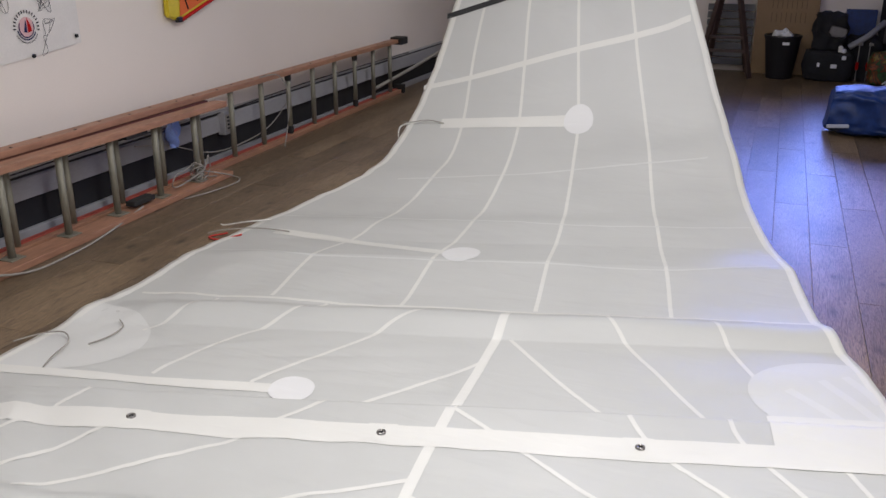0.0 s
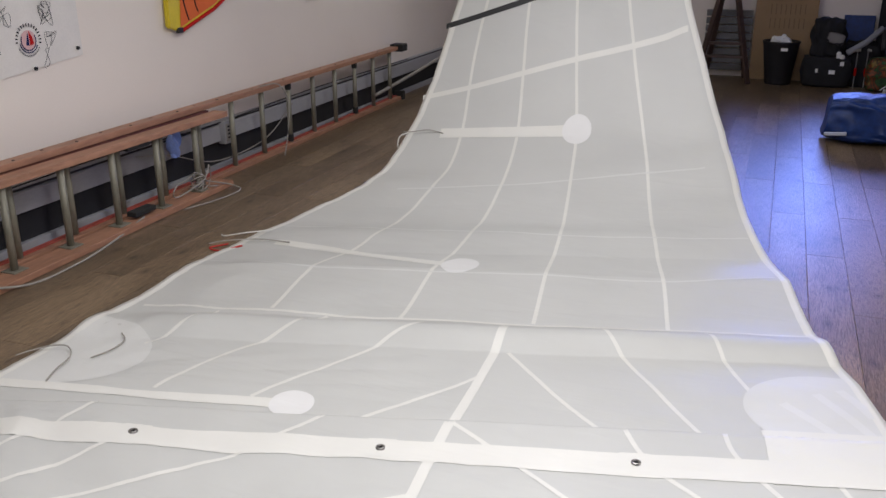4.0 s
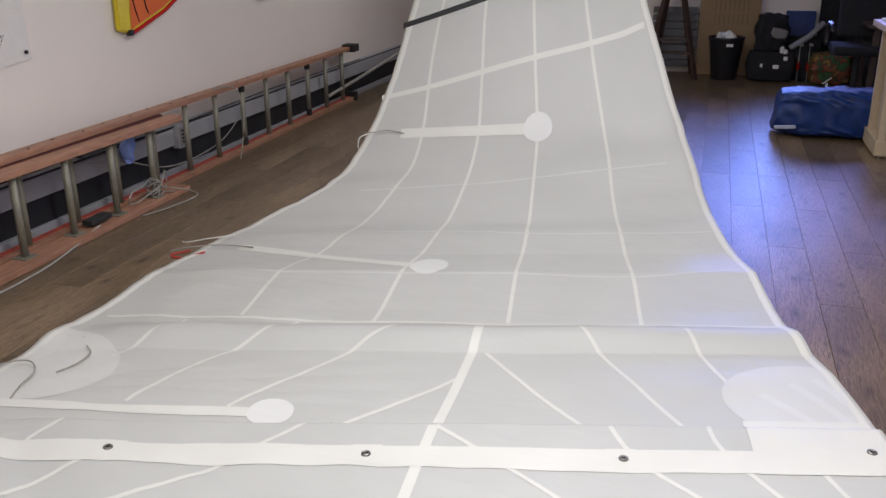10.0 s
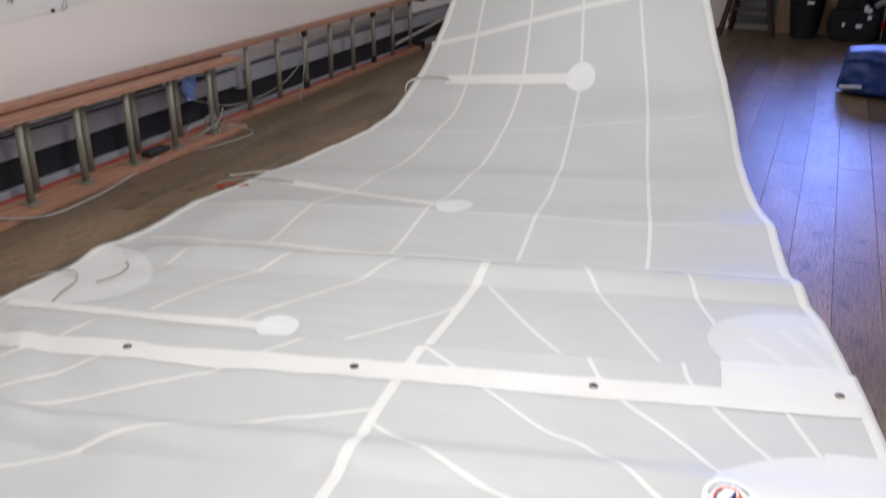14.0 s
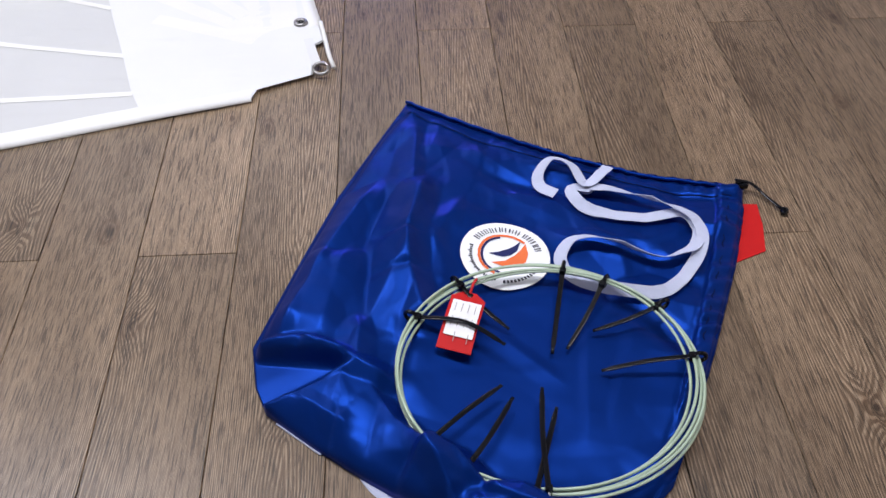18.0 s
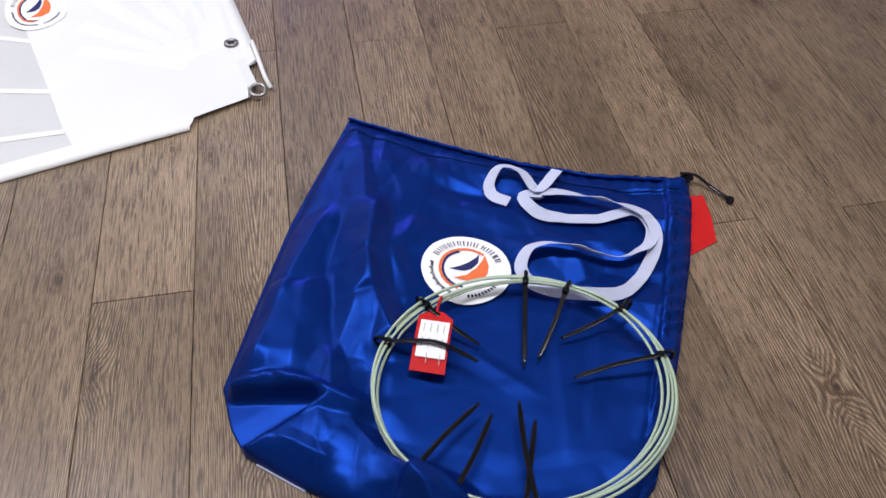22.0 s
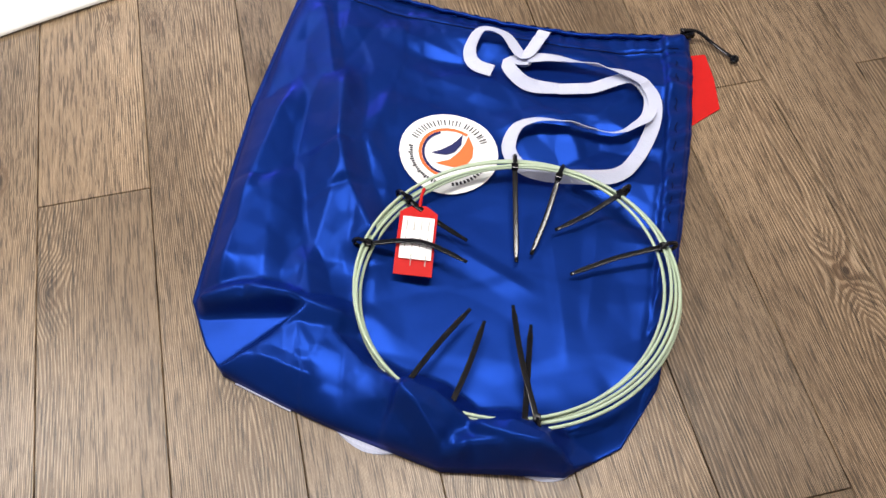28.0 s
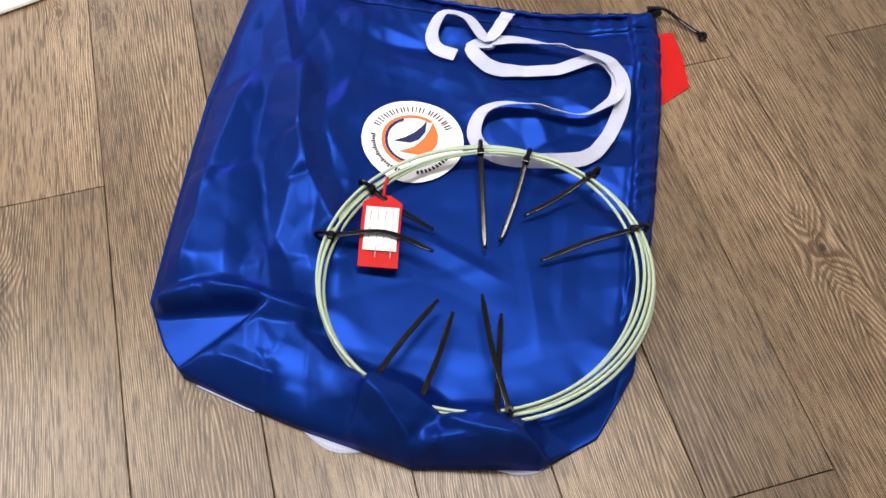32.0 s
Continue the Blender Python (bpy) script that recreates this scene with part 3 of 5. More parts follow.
span("reef_patch", [(2.38, 0.15), (2.72, 0.105)], 2.385, 2.715, TAPE, 0.0030, "white square reef patch", 30, 24)
span("tack_patch", [(1.24, 0.40), (1.38, 0.345), (1.55, 0.295), (1.71, 0.245), (1.88, 0.195), (2.0, 0.17), (2.06, 0.19), (2.11, 0.26), (2.15, 0.34), (2.17, 0.42), (2.18, 0.55)], 1.25, 2.18, PATCH, 0.0022, "white layered tack corner patch")
disc("reef_tack_patch", 0.42, 2.93, 0.30, DOUBLE, 0.0017, 0.38, "rounded reinforcing patch")
disc("clew_patch", -2.56, 2.44, 0.29, DOUBLE, 0.0015, 0.42, "rounded reinforcing patch")
# layers of the tack patch show as broad pale rays from its ring
for a0, reach in ((97, 0.50), (108, 0.54), (119, 0.52), (131, 0.50), (144, 0.44), (157, 0.38)):
    d = Vector((math.cos(radians(a0)), math.sin(radians(a0))))
    strip("patch_ray", [(0.70 + d.x * q, 1.62 + d.y * q) for q in (0.10, reach * 0.6, reach)], 0.042, TAPE, 0.00245, "pale ray of a patch layer")
strip("patch_edge", [(0.60, 1.47), (0.60, 1.70), (0.545, 2.04), (0.50, 2.32)], 0.10, PATCH, 0.0024, "pale band inside the luff")
for x0, y0, x1, y1 in ((0.17, 2.95, 0.42, 2.70), (0.28, 3.06, 0.49, 2.76), (0.36, 3.12, 0.46, 2.95)):
    strip("patch_ray", [(x0, y0), ((x0 + x1) / 2 + 0.01, (y0 + y1) / 2), (x1, y1)], 0.036, PATCH, 0.0024, "pale ray of a patch layer")
# lines and discs of the batten pockets
POCKET = cloth("pocket_patch", (0.82, 0.82, 0.82), 0.1)
POCKETS = [((-1.92, 5.13), (-1.14, 5.25), (-1.08, 5.26), 0.075, 0.088), ((-2.36, 3.83), (-1.36, 3.77), (-1.315, 3.79), 0.075, 0.088), ((-2.53, 2.13), (-1.50, 2.350), (-1.44, 2.367), 0.06, 0.080)]
for a, b, c, wd, r in POCKETS:
    strip("pocket_tape", [a, ((a[0] + b[0]) / 2, (a[1] + b[1]) / 2), b], wd * 0.9, TAPE, 0.0021, "white reef pocket tape")
    disc("pocket_disc", c[0], c[1], r * (1.45 if c[1] == 3.79 else 1), POCKET, 0.0029, r, label="white round pocket end patch")


def emblem(owner, centre, ax, ay, lift_at, name="emblem"):
    """The maker's round emblem as plain shapes: a disc, two sails in orange and navy, arcs and bars for its writing."""
    def flat(shape, mat, lift, label=""):
        bm = bmesh.new()
        for poly in shape:
            bm.faces.new([bm.verts.new(lift_at(centre[0] + u * ax[0] + v * ay[0], centre[1] + u * ax[1] + v * ay[1], lift)) for u, v in poly])
        return bm, mat, label

    def arc(r0, r1, a0, a1, n=14):
        out = []
        for k in range(n):
            a, b = radians(a0 + (a1 - a0) * k / n), radians(a0 + (a1 - a0) * (k + 1) / n)
            out.append([(r0 * math.cos(a), r0 * math.sin(a)), (r1 * math.cos(a), r1 * math.sin(a)), (r1 * math.cos(b), r1 * math.sin(b)), (r0 * math.cos(b), r0 * math.sin(b))])
        return out

    disc_rows = arc(0.0, 0.34, 0, 360, 36) + arc(0.34, 0.68, 0, 360, 36) + arc(0.68, 1.0, 0, 360, 36)
    shapes = [("emblem_disc", flat([[v for i, v in enumerate(p) if not (i and v == p[i - 1])] if p[0] != (0.0, 0.0) else [(0, 0), p[1], p[2]] for p in disc_rows], LOGO_WHITE, 0.0, "white printed disc")),
              ("orange_arc", flat(arc(0.55, 0.615, 50, 255), ORANGE, 0.001)), ("navy_arc", flat(arc(0.49, 0.545, 110, 265), NAVY, 0.001)),
              ("orange_sail", flat([[(0.40, 0.44), (0.33, 0.25), (0.22, 0.05), (0.42, -0.18), (0.48, -0.08), (0.50, 0.15)], [(0.22, 0.05), (0.02, -0.16), (-0.27, -0.27), (0.1, -0.35), (0.36, -0.27), (0.42, -0.18)]], ORANGE, 0.0011)),
              ("navy_sail", flat([[(0.28, 0.47), (0.18, 0.33), (0.05, 0.2), (0.12, 0.02), (0.25, 0.2)], [(0.05, 0.2), (-0.15, 0.06), (-0.37, -0.03), (-0.05, -0.06), (0.12, 0.02)]], NAVY, 0.0013))]
    # bars round the rim stand for the writing
    bars = []
    at = 156.0
    for k, wide in enumerate((7, 8, 7, 7, 4, 7, 4, 8, 8, 0, 7, 8, 4, 6, 7)):
        if wide:
            bars += arc(0.69, 0.84, at, at - 2.0, 1) + (arc(0.69, 0.84, at - wide + 2.4, at - wide + 0.8, 1) if wide > 4 else [])
        at -= wide + 3.0 if wide else 4.0
    for k, a in enumerate(range(172, 262, 4)):
        bars += arc(0.73, 0.79 + 0.03 * (k % 3 == 0), a, a + 2.6, 1)
    for k, a in enumerate(range(275, 330, 6)):
        bars += arc(0.73, 0.81, a, a + 3.6, 1)
    shapes.append(("print_bars", flat(bars, INK, 0.001)))
    return shapes


for nm, (bm, mt, lb) in emblem(sail, (0.226, 1.966), (0.070, 0.024), (-0.026, 0.084), lambda x, y, l: place(x, y - SLANT * x, 0.0040 + l)):
    tagged(sail_part(nm, bm, mt, lb), kind="stuff" if nm == "print_bars" else "")
# tack corner: the ring, its strap and the bare end of the bolt rope
part("tack_ring", tube([Vector((0.772, 1.525, 0.018)) + inv.translation + Vector((0.017 * math.cos(a), 0.017 * math.sin(a), 0.004 * math.sin(a))) for a in (math.pi * k / 9 for k in range(18))], 0.0045, 8, closed=True), STEEL, sail, "bare steel tack ring", True)

bm = tube(smooth_line([on_floor + Vector((0, 0, 0.012)) for on_floor in (Vector((0.763, 1.72, 0.01)), Vector((0.778, 1.64, 0.004)), Vector((0.789, 1.58, 0.0)), Vector((0.800, 1.545, -0.006)))], 0.02), 0.0055, 8)
bmesh.ops.transform(bm, matrix=inv, verts=bm.verts)
part("bolt_rope_end", bm, TAPE, sail, "bare white end of the bolt rope", True)
strip("tack_strap", [(0.735, 1.66), (0.748, 1.60), (0.762, 1.545)], 0.022, DOUBLE, 0.004, "grey webbing strap to the tack ring", step=0.02)


def cord(name, pts, r, mat, label, parent=None):
    bm = tube(smooth_line(pts, 0.007), r, 6)
    if parent:
        bmesh.ops.transform(bm, matrix=inv, verts=bm.verts)
    return part(name, bm, mat, parent, label, True)


def on(x, y, up=0.006):
    return place(x, y - SLANT * x, up)


cord("tie_line", [on(-2.36, 2.19), on(-2.38, 2.26, 0.015), on(-2.40, 2.36, 0.02), on(-2.47, 2.42, 0.025), on(-2.55, 2.40, 0.02), on(-2.62, 2.31, 0.01)], 0.003, CORD_GREY, "thin grey tie line", sail)
cord("tie_line", [on(-2.34, 2.40), on(-2.31, 2.48, 0.01), on(-2.31, 2.56, 0.015), on(-2.36, 2.61, 0.015)], 0.003, CORD_GREY, "thin grey tie line", sail)
cord("tie_line", [on(-2.28, 3.83), on(-2.45, 3.80, 0.02), on(-2.6, 3.72, 0.02), (-2.68, 3.68, 0.02)], 0.0035, CORD_GREY, "thin grey tie line", sail)
cord("tie_line", [(-2.44, 3.92, 0.05), (-2.56, 3.86, 0.04), (-2.68, 3.84, 0.015), (-2.72, 3.86, 0.01)], 0.004, TAPE, "white tie line", sail)
cord("tie_line", [(-2.5, 3.72, 0.02), (-2.58, 3.64, 0.008), (-2.66, 3.66, 0.008), (-2.60, 3.74, 0.01)], 0.005, CORD_RED, "thin red tie line", sail)
cord("tie_line", [on(-1.90, 5.13), on(-2.0, 5.13, 0.02), on(-2.10, 5.10, 0.02), (-2.16, 5.09, 0.375)], 0.003, CORD_GREY, "thin grey tie line", sail)
cord("tie_line", [(-2.12, 5.09, 0.37), (-2.172, 5.07, 0.345), (-2.178, 5.05, 0.29), (-2.165, 5.05, 0.26)], 0.005, TAPE, "white webbing loop", sail)

# ---- the sail bag and what lies on it ----
from mathutils import kdtree
BAG_AT = Vector((1.15, 0.85, 0))
BAG_LEFT = [(0.965, 1.395), (0.895, 1.25), (0.82, 1.09), (0.75, 0.90), (0.688, 0.72), (0.70, 0.64), (0.722, 0.585)]
BAG_RIGHT = [(1.63, 1.070), (1.612, 1.0), (1.56, 0.87), (1.475, 0.69), (1.41, 0.56), (1.36, 0.47), (1.335, 0.425)]
BAG_TOP = [(0.965, 1.395), (1.08, 1.318), (1.197, 1.243), (1.31, 1.178), (1.445, 1.118), (1.53, 1.097), (1.63, 1.070)]
BAG_BOTTOM = [(0.722, 0.585), (0.80, 0.52), (0.875, 0.462), (1.0, 0.376), (1.165, 0.330), (1.255, 0.352), (1.335, 0.425)]


def along(pts, u):
    lens = [0]
    for a, b in zip(pts, pts[1:]):
        lens.append(lens[-1] + math.dist(a, b))
    return Vector((float(np.interp(u * lens[-1], lens, [p[0] for p in pts])), float(np.interp(u * lens[-1], lens, [p[1] for p in pts])), 0))


def coons(s, t):
    """Inside the bag's outline: s from left to right, t from the mouth to the base."""
    a, b, c, d = along(BAG_TOP, s), along(BAG_BOTTOM, s), along(BAG_LEFT, t), along(BAG_RIGHT, t)
    p = (1 - t) * a + t * b + (1 - s) * c + s * d
    return p - ((1 - s) * (1 - t) * Vector((*BAG_TOP[0], 0)) + s * (1 - t) * Vector((*BAG_TOP[-1], 0)) + (1 - s) * t * Vector((*BAG_BOTTOM[0], 0)) + s * t * Vector((*BAG_BOTTOM[-1], 0)))


# folds of the slack cloth: from, to, height, width on the one side, width on the other
SIDE_FOLDS = [
    (0.984, 1.260, 0.972, 1.093, .016, .022, .050), (0.990, 1.065, 0.957, 0.930, .036, .036, .090), (0.957, 0.930, 0.957, 0.850, .038, .040, .088), (0.957, 0.850, 0.978, 0.750, .034, .040, .090),
    (0.880, 1.050, 0.807, 0.895, .032, .060, .100), (0.807, 0.895, 0.747, 0.746, .040, .100, .090), (0.870, 0.735, 0.868, 0.660, .014, .03, .05), (0.925, 1.290, 0.850, 1.080, .012, .05, .06),
    (0.700, 0.700, 0.778, 0.690, .040, .040, .060), (0.778, 0.690, 0.849, 0.655, .042, .036, .060), (0.849, 0.655, 0.910, 0.622, .032, .036, .060),
]
TOP_FOLDS = [
    (1.070, 1.015, 0.996, 0.963, .013, .045, .035), (0.996, 0.963, 1.035, 0.880, .012, .04, .05), (0.998, 1.215, 1.101, 1.200, .009, .05, .035), (1.101, 1.200, 1.200, 1.120, .010, .06, .030),
    (1.120, 1.090, 1.230, 1.005, .008, .05, .025), (1.110, 0.708, 1.180, 0.632, .006, .018, .030), (1.220, 1.150, 1.420, 1.060, .007, .04, .04), (1.290, 0.960, 1.420, 0.900, .006, .03, .05),
    (1.400, 1.080, 1.470, 0.960, .006, .03, .04), (1.330, 0.700, 1.270, 0.560, .005, .03, .02), (1.250, 0.690, 1.225, 0.540, .006, .05, .015),
]
BASE_FOLDS = [
    (1.060, 0.407, 1.095, 0.378, .012, .020, .030), (1.095, 0.378, 1.164, 0.345, .014, .020, .030), (0.992, 0.367, 1.043, 0.389, .016, .030, .022), (1.043, 0.389, 1.085, 0.376, .012, .02, .02),
    (0.965, 0.480, 1.000, 0.410, .012, .030, .025), (0.790, 0.580, 0.845, 0.540, .005, .02, .03), (1.180, 0.395, 1.200, 0.335, .012, .03, .03), (0.930, 0.640, 0.985, 0.520, .008, .06, .03),
]
# the stuffed base: its crest above the floor, from the one corner to the other, and how high it stands
BASE_CREST = [(0.722, 0.590), (0.783, 0.606), (0.840, 0.628), (0.894, 0.605), (0.925, 0.540), (0.968, 0.497), (1.013, 0.464), (1.052, 0.420), (1.103, 0.402), (1.146, 0.374), (1.170, 0.345)]
CREST_HIGH = [(0.0, 0.030), (0.12, 0.045), (0.3, 0.050), (0.5, 0.056), (0.52, 0.078), (0.60, 0.086), (0.66, 0.074), (0.70, 0.055), (0.8, 0.078), (0.9, 0.074), (1.0, 0.030)]
NU, NV = 230, 250
flat_at = np.array([[coons(k / (NU - 1), i / (NV - 1))[:] for k in range(NU)] for i in range(NV)])
GX, GY = flat_at[:, :, 0], flat_at[:, :, 1]
GS, GT = np.meshgrid(np.linspace(0, 1, NU), np.linspace(0, 1, NV))


def ease(a, b, v):
    u = np.clip((v - a) / (b - a), 0, 1)
    return u * u * (3 - 2 * u)


def segment(ax, ay, bx, by):
    """How far along and how far aside of a line every place of the cloth lies."""
    dx, dy = bx - ax, by - ay
    ll = dx * dx + dy * dy
    return ((GX - ax) * dx + (GY - ay) * dy) / ll, ((GX - ax) * dy - (GY - ay) * dx) / math.sqrt(ll)


def folded(folds):
    z = np.zeros_like(GX)
    for ax, ay, bx, by, h, w1, w2 in folds:
        u, off = segment(ax, ay, bx, by)
        wide = np.where(off < 0, w1, w2)
        z = np.maximum(z, h * ease(-0.45, 0.15, u) * (1 - ease(0.85, 1.45, u)) * np.clip(1 - np.abs(off) / wide, 0, 1) ** 1.15)
    return z


def away(line):
    """Distance to a bent line, on which side of it, and how far along it."""
    best, side, at = np.full_like(GX, 9.0), np.zeros_like(GX), np.zeros_like(GX)
    n = len(line) - 1
    for i, (p, q) in enumerate(zip(line, line[1:])):
        u, off = segment(*p, *q)
        u = np.clip(u, 0, 1)
        d = np.hypot(GX - p[0] - u * (q[0] - p[0]), GY - p[1] - u * (q[1] - p[1]))
        closer = d < best
        best, side, at = np.where(closer, d, best), np.where(closer, off, side), np.where(closer, (i + u) / n, at)
    return best, side, at


def crumpled(u, v, cell, seed):
    """A crumpled sheet: flat facets of many shapes that meet in sharp creases, as steep as one to one at most."""
    rng = np.random.default_rng(seed)
    nearest = []
    for turn in range(2):
        best = np.full_like(u, 1e9)
        for i in range(int(u.min() / cell) - 1, int(u.max() / cell) + 2):
            for k in range(int(v.min() / cell) - 1, int(v.max() / cell) + 2):
                a, b = rng.uniform(-0.48, 0.48, 2)
                best = np.minimum(best, (u - (i + 0.5 + a) * cell) ** 2 + (v - (k + 0.5 + b) * cell) ** 2)
        nearest.append(best)
    return (nearest[0] - nearest[1]) / (2 * cell)


rim = np.minimum(np.minimum(GS * 1.4, 1 - GS), np.minimum(GT * 1.3, 1 - GT))
in_ring = 1 - ease(0.17, 0.235, np.hypot((GX - 1.17) / 1.065, GY - 0.618))
in_print = 1 - ease(0.085, 0.13, np.hypot(GX - 1.131, GY - 0.893))
heights = 0.003 + 0.014 * ease(0, 0.10, rim) + 0.022 * ease(0, 0.16, GS) * (1 - ease(0.22, 0.48, GS)) * ease(0.0, 0.35, GT)
heights += ease(0, 0.045, rim) * (folded(SIDE_FOLDS) + 0.55 * folded(TOP_FOLDS) * (1 - 0.8 * in_print))
crest_far, crest_side, crest_at = away(BASE_CREST)
hem_far = away(BAG_BOTTOM)[0]
high = np.interp(crest_at, [p for p, _ in CREST_HIGH], [v for _, v in CREST_HIGH])
outer = np.clip(crest_far / (crest_far + hem_far + 1e-6), 0, 1)
heights = np.where(crest_side > 0, np.maximum(0.004 + high * np.sqrt(1 - outer ** 2.2) + 1.7 * folded(BASE_FOLDS) * ease(0, 0.02, hem_far), 0.004), np.maximum(heights, high * np.clip(1 - crest_far / 0.05, 0, 1) ** 1.1))
# the taut triangle between the side and the seam of the base
_, below_fold = segment(0.690, 0.700, 0.850, 0.655)
_, above_seam = segment(0.715, 0.588, 0.845, 0.634)
corner = ease(0, 0.012, below_fold) * ease(0, 0.010, -above_seam) * (1 - ease(0.83, 0.88, GX))
heights = heights * (1 - corner) + corner * (0.005 + 0.235 * away(BAG_LEFT)[0])
# small flat facets of the crumpled nylon, calm under the ring and the print
la, lb = (GX - 0.965) * 0.926 - (GY - 1.395) * 0.377, (GX - 0.965) * 0.377 + (GY - 1.395) * 0.926
lc, ld = GX * 0.41 + GY * 0.91, GX * 0.91 - GY * 0.41
calm = (1 - 0.85 * corner) * ease(0.0, 0.08, rim) * (1 - 0.86 * in_ring) * (1 - 0.8 * in_print)
by_side = 1 - ease(0.28, 0.42, GS)
heights += calm * (by_side * 0.40 * crumpled(la, lb * 0.38, 0.085, 5) + (1 - by_side) * 0.38 * crumpled(lc, ld * 0.55, 0.10, 14) + 0.16 * crumpled(GX, GY * 0.7, 0.045, 23))
heights += 0.03 * in_ring * crumpled(GX, GY * 0.6, 0.12, 41)
heights = np.maximum(heights, 0.003)
# the doubled edge along the side and the gathered hem of the mouth
heights += 0.011 * ease(0.926, 0.936, GS) * (1 - ease(0.98, 1.0, GS)) * (1 - ease(0.7, 0.85, GT))
heights += 0.005 * (1 - ease(0.045, 0.052, GT)) * ease(0.0, 0.02, GT)
for repeat in range(1):
    wide_z = np.pad(heights, 1, mode="edge")
    heights = heights * 0.5 + 0.125 * (wide_z[:-2, 1:-1] + wide_z[2:, 1:-1] + wide_z[1:-1, :-2] + wide_z[1:-1, 2:])
heights[0], heights[-1] = 0.014, 0.004
heights[:, 0] = heights[:, -1] = 0.004
pos = flat_at.copy()
pos[:, :, 2] = heights
settled = kdtree.KDTree(NU * NV)
for i in range(NV):
    for k in range(NU):
        settled.insert((pos[i, k, 0], pos[i, k, 1], 0), i * NU + k)
settled.balance()


def bag_top(x, y, lift=0.0):
    """The cloth's surface at one place."""
    found = settled.find_n((x, y, 0), 4)
    return Vector((x, y, sum(pos[n // NU, n % NU, 2] for _, n, _ in found) / 4 + 0.002 + lift))


bag = thing("sail_bag", "shiny royal blue nylon sail bag lying flat on the floor", "bag", BAG_AT)
rows = []
for i in range(NV):
    row = []
    for k in range(NU):
        s, t = k / (NU - 1), i / (NV - 1)
        pleat = (1 - soft(0.0, 0.07, t)) * soft(0.15, 0.5, s) * 0.0018 * (1 + math.sin(s * 150 + 4 * noise.noise((s * 9, t * 3, 4)))) + (1 - soft(0.05, 0.085, 1 - s)) * 0.0030 * (1 + math.sin(t * 105 + 5 * noise.noise((t * 8, s * 5, 2))))
        row.append(Vector(pos[i, k]) + Vector((0, 0, pleat)) - BAG_AT)
    rows.append(row)
# the cloth turns under along its outline
skin = grid_mesh(rows)
rimmed = [e for e in skin.edges if e.is_boundary]
lower = bmesh.ops.extrude_edge_only(skin, edges=rimmed)
for v in lower["geom"]:
    if isinstance(v, bmesh.types.BMVert):
        v.co.z = 0.0005
        v.co.x *= 0.985
        v.co.y *= 0.985
part("bag_skin", skin, NYLON, bag, "crumpled blue nylon", True)
# the stitched line below the mouth and the one inside the side seam
stitch = [coons(k / 90, 0.05) for k in range(3, 88)]
part("stitching", tube([Vector((p.x, p.y, bag_top(p.x, p.y).z - 0.001)) - BAG_AT for p in stitch], 0.0011, 5), THREAD, bag, "dark line of stitches")
stitch = [coons(0.955, 0.06 + 0.6 * k / 70) for k in range(71)]
part("stitching", tube([Vector((p.x + 0.002 * math.sin(k * 1.7), p.y, bag_top(p.x, p.y).z)) - BAG_AT for k, p in enumerate(stitch)], 0.0011, 5), THREAD, bag, "dark line of stitches")
# gathered mouth with its drawcord
hem = [along(BAG_TOP, k / 60) - BAG_AT for k in range(61)]
part("mouth_hem", tube([p + Vector((0.0015 * math.sin(k * 1.9), -0.003 + 0.001 * math.sin(k * 2.7), 0.013 + 0.001 * math.sin(k * 1.3))) for k, p in enumerate(hem)], 0.0035, 8), NYLON, bag, "gathered hem round the drawcord", True)
side = [along(BAG_RIGHT, k / 50) - BAG_AT for k in range(46)]
part("side_seam", tube([p + Vector((-0.006 + 0.002 * math.sin(k * 1.4), 0.0, 0.005 + 0.002 * math.sin(k * 2.1))) for k, p in enumerate(side)], 0.0025, 8), NYLON, bag, "puckered side seam", True)
piping = [along(BAG_BOTTOM, 0.03 + 0.13 * k / 50) - BAG_AT + Vector((0.0, -0.001, 0.002)) for k in range(51)]
part("base_piping", tube(piping, 0.0016, 6), WEBBING, bag, "white piping of the base", True)
for u0, u1, out in ((0.265, 0.385, 0.012), (0.645, 0.73, 0.006)):
    mesh_rows = [[along(BAG_BOTTOM, u0 + (u1 - u0) * k / 24) - BAG_AT + Vector((-0.25, -0.6, 0)).normalized() * d * math.sin(math.pi * k / 24) + Vector((0, 0, z + 0.0003 * (k % 2))) for k in range(25)] for d, z in ((-0.01, 0.003), (out * 0.6, 0.003), (out, 0.001))]
    part("base_lining", grid_mesh(mesh_rows), WEBBING, bag, "white ribbed lining showing under the base")
part("drawcord", tube(smooth_line([p - BAG_AT for p in (Vector((1.612, 1.075, 0.03)), Vector((1.645, 1.072, 0.022)), Vector((1.668, 1.045, 0.012)), Vector((1.690, 1.012, 0.008)))], 0.008), 0.0042, 8, flat=0.5), ZIP, bag, "black drawcord", True)
part("cord_tuft", lathe([(0.002, 0), (0.007, 0.003), (0.009, 0.010), (0.007, 0.014), (0.002, 0.015)], 10, Vector((1.693, 1.003, 0)) - BAG_AT), ZIP, bag, "frayed black end of the cord")
part("cord_stop", box(Vector((1.612, 1.063, 0.014)) - BAG_AT, Vector((1.638, 1.077, 0.025)) - BAG_AT, 0.004), ZIP, bag, "black cord stop")
for nm, (bm, mt, lb) in emblem(bag, (1.133, 0.897), (0.080, -0.022), (0.020, 0.081), lambda x, y, l: bag_top(x, y, 0.003 + l) - BAG_AT):
    tagged(part(nm, bm, mt, bag, lb), kind="stuff" if nm == "print_bars" else "")

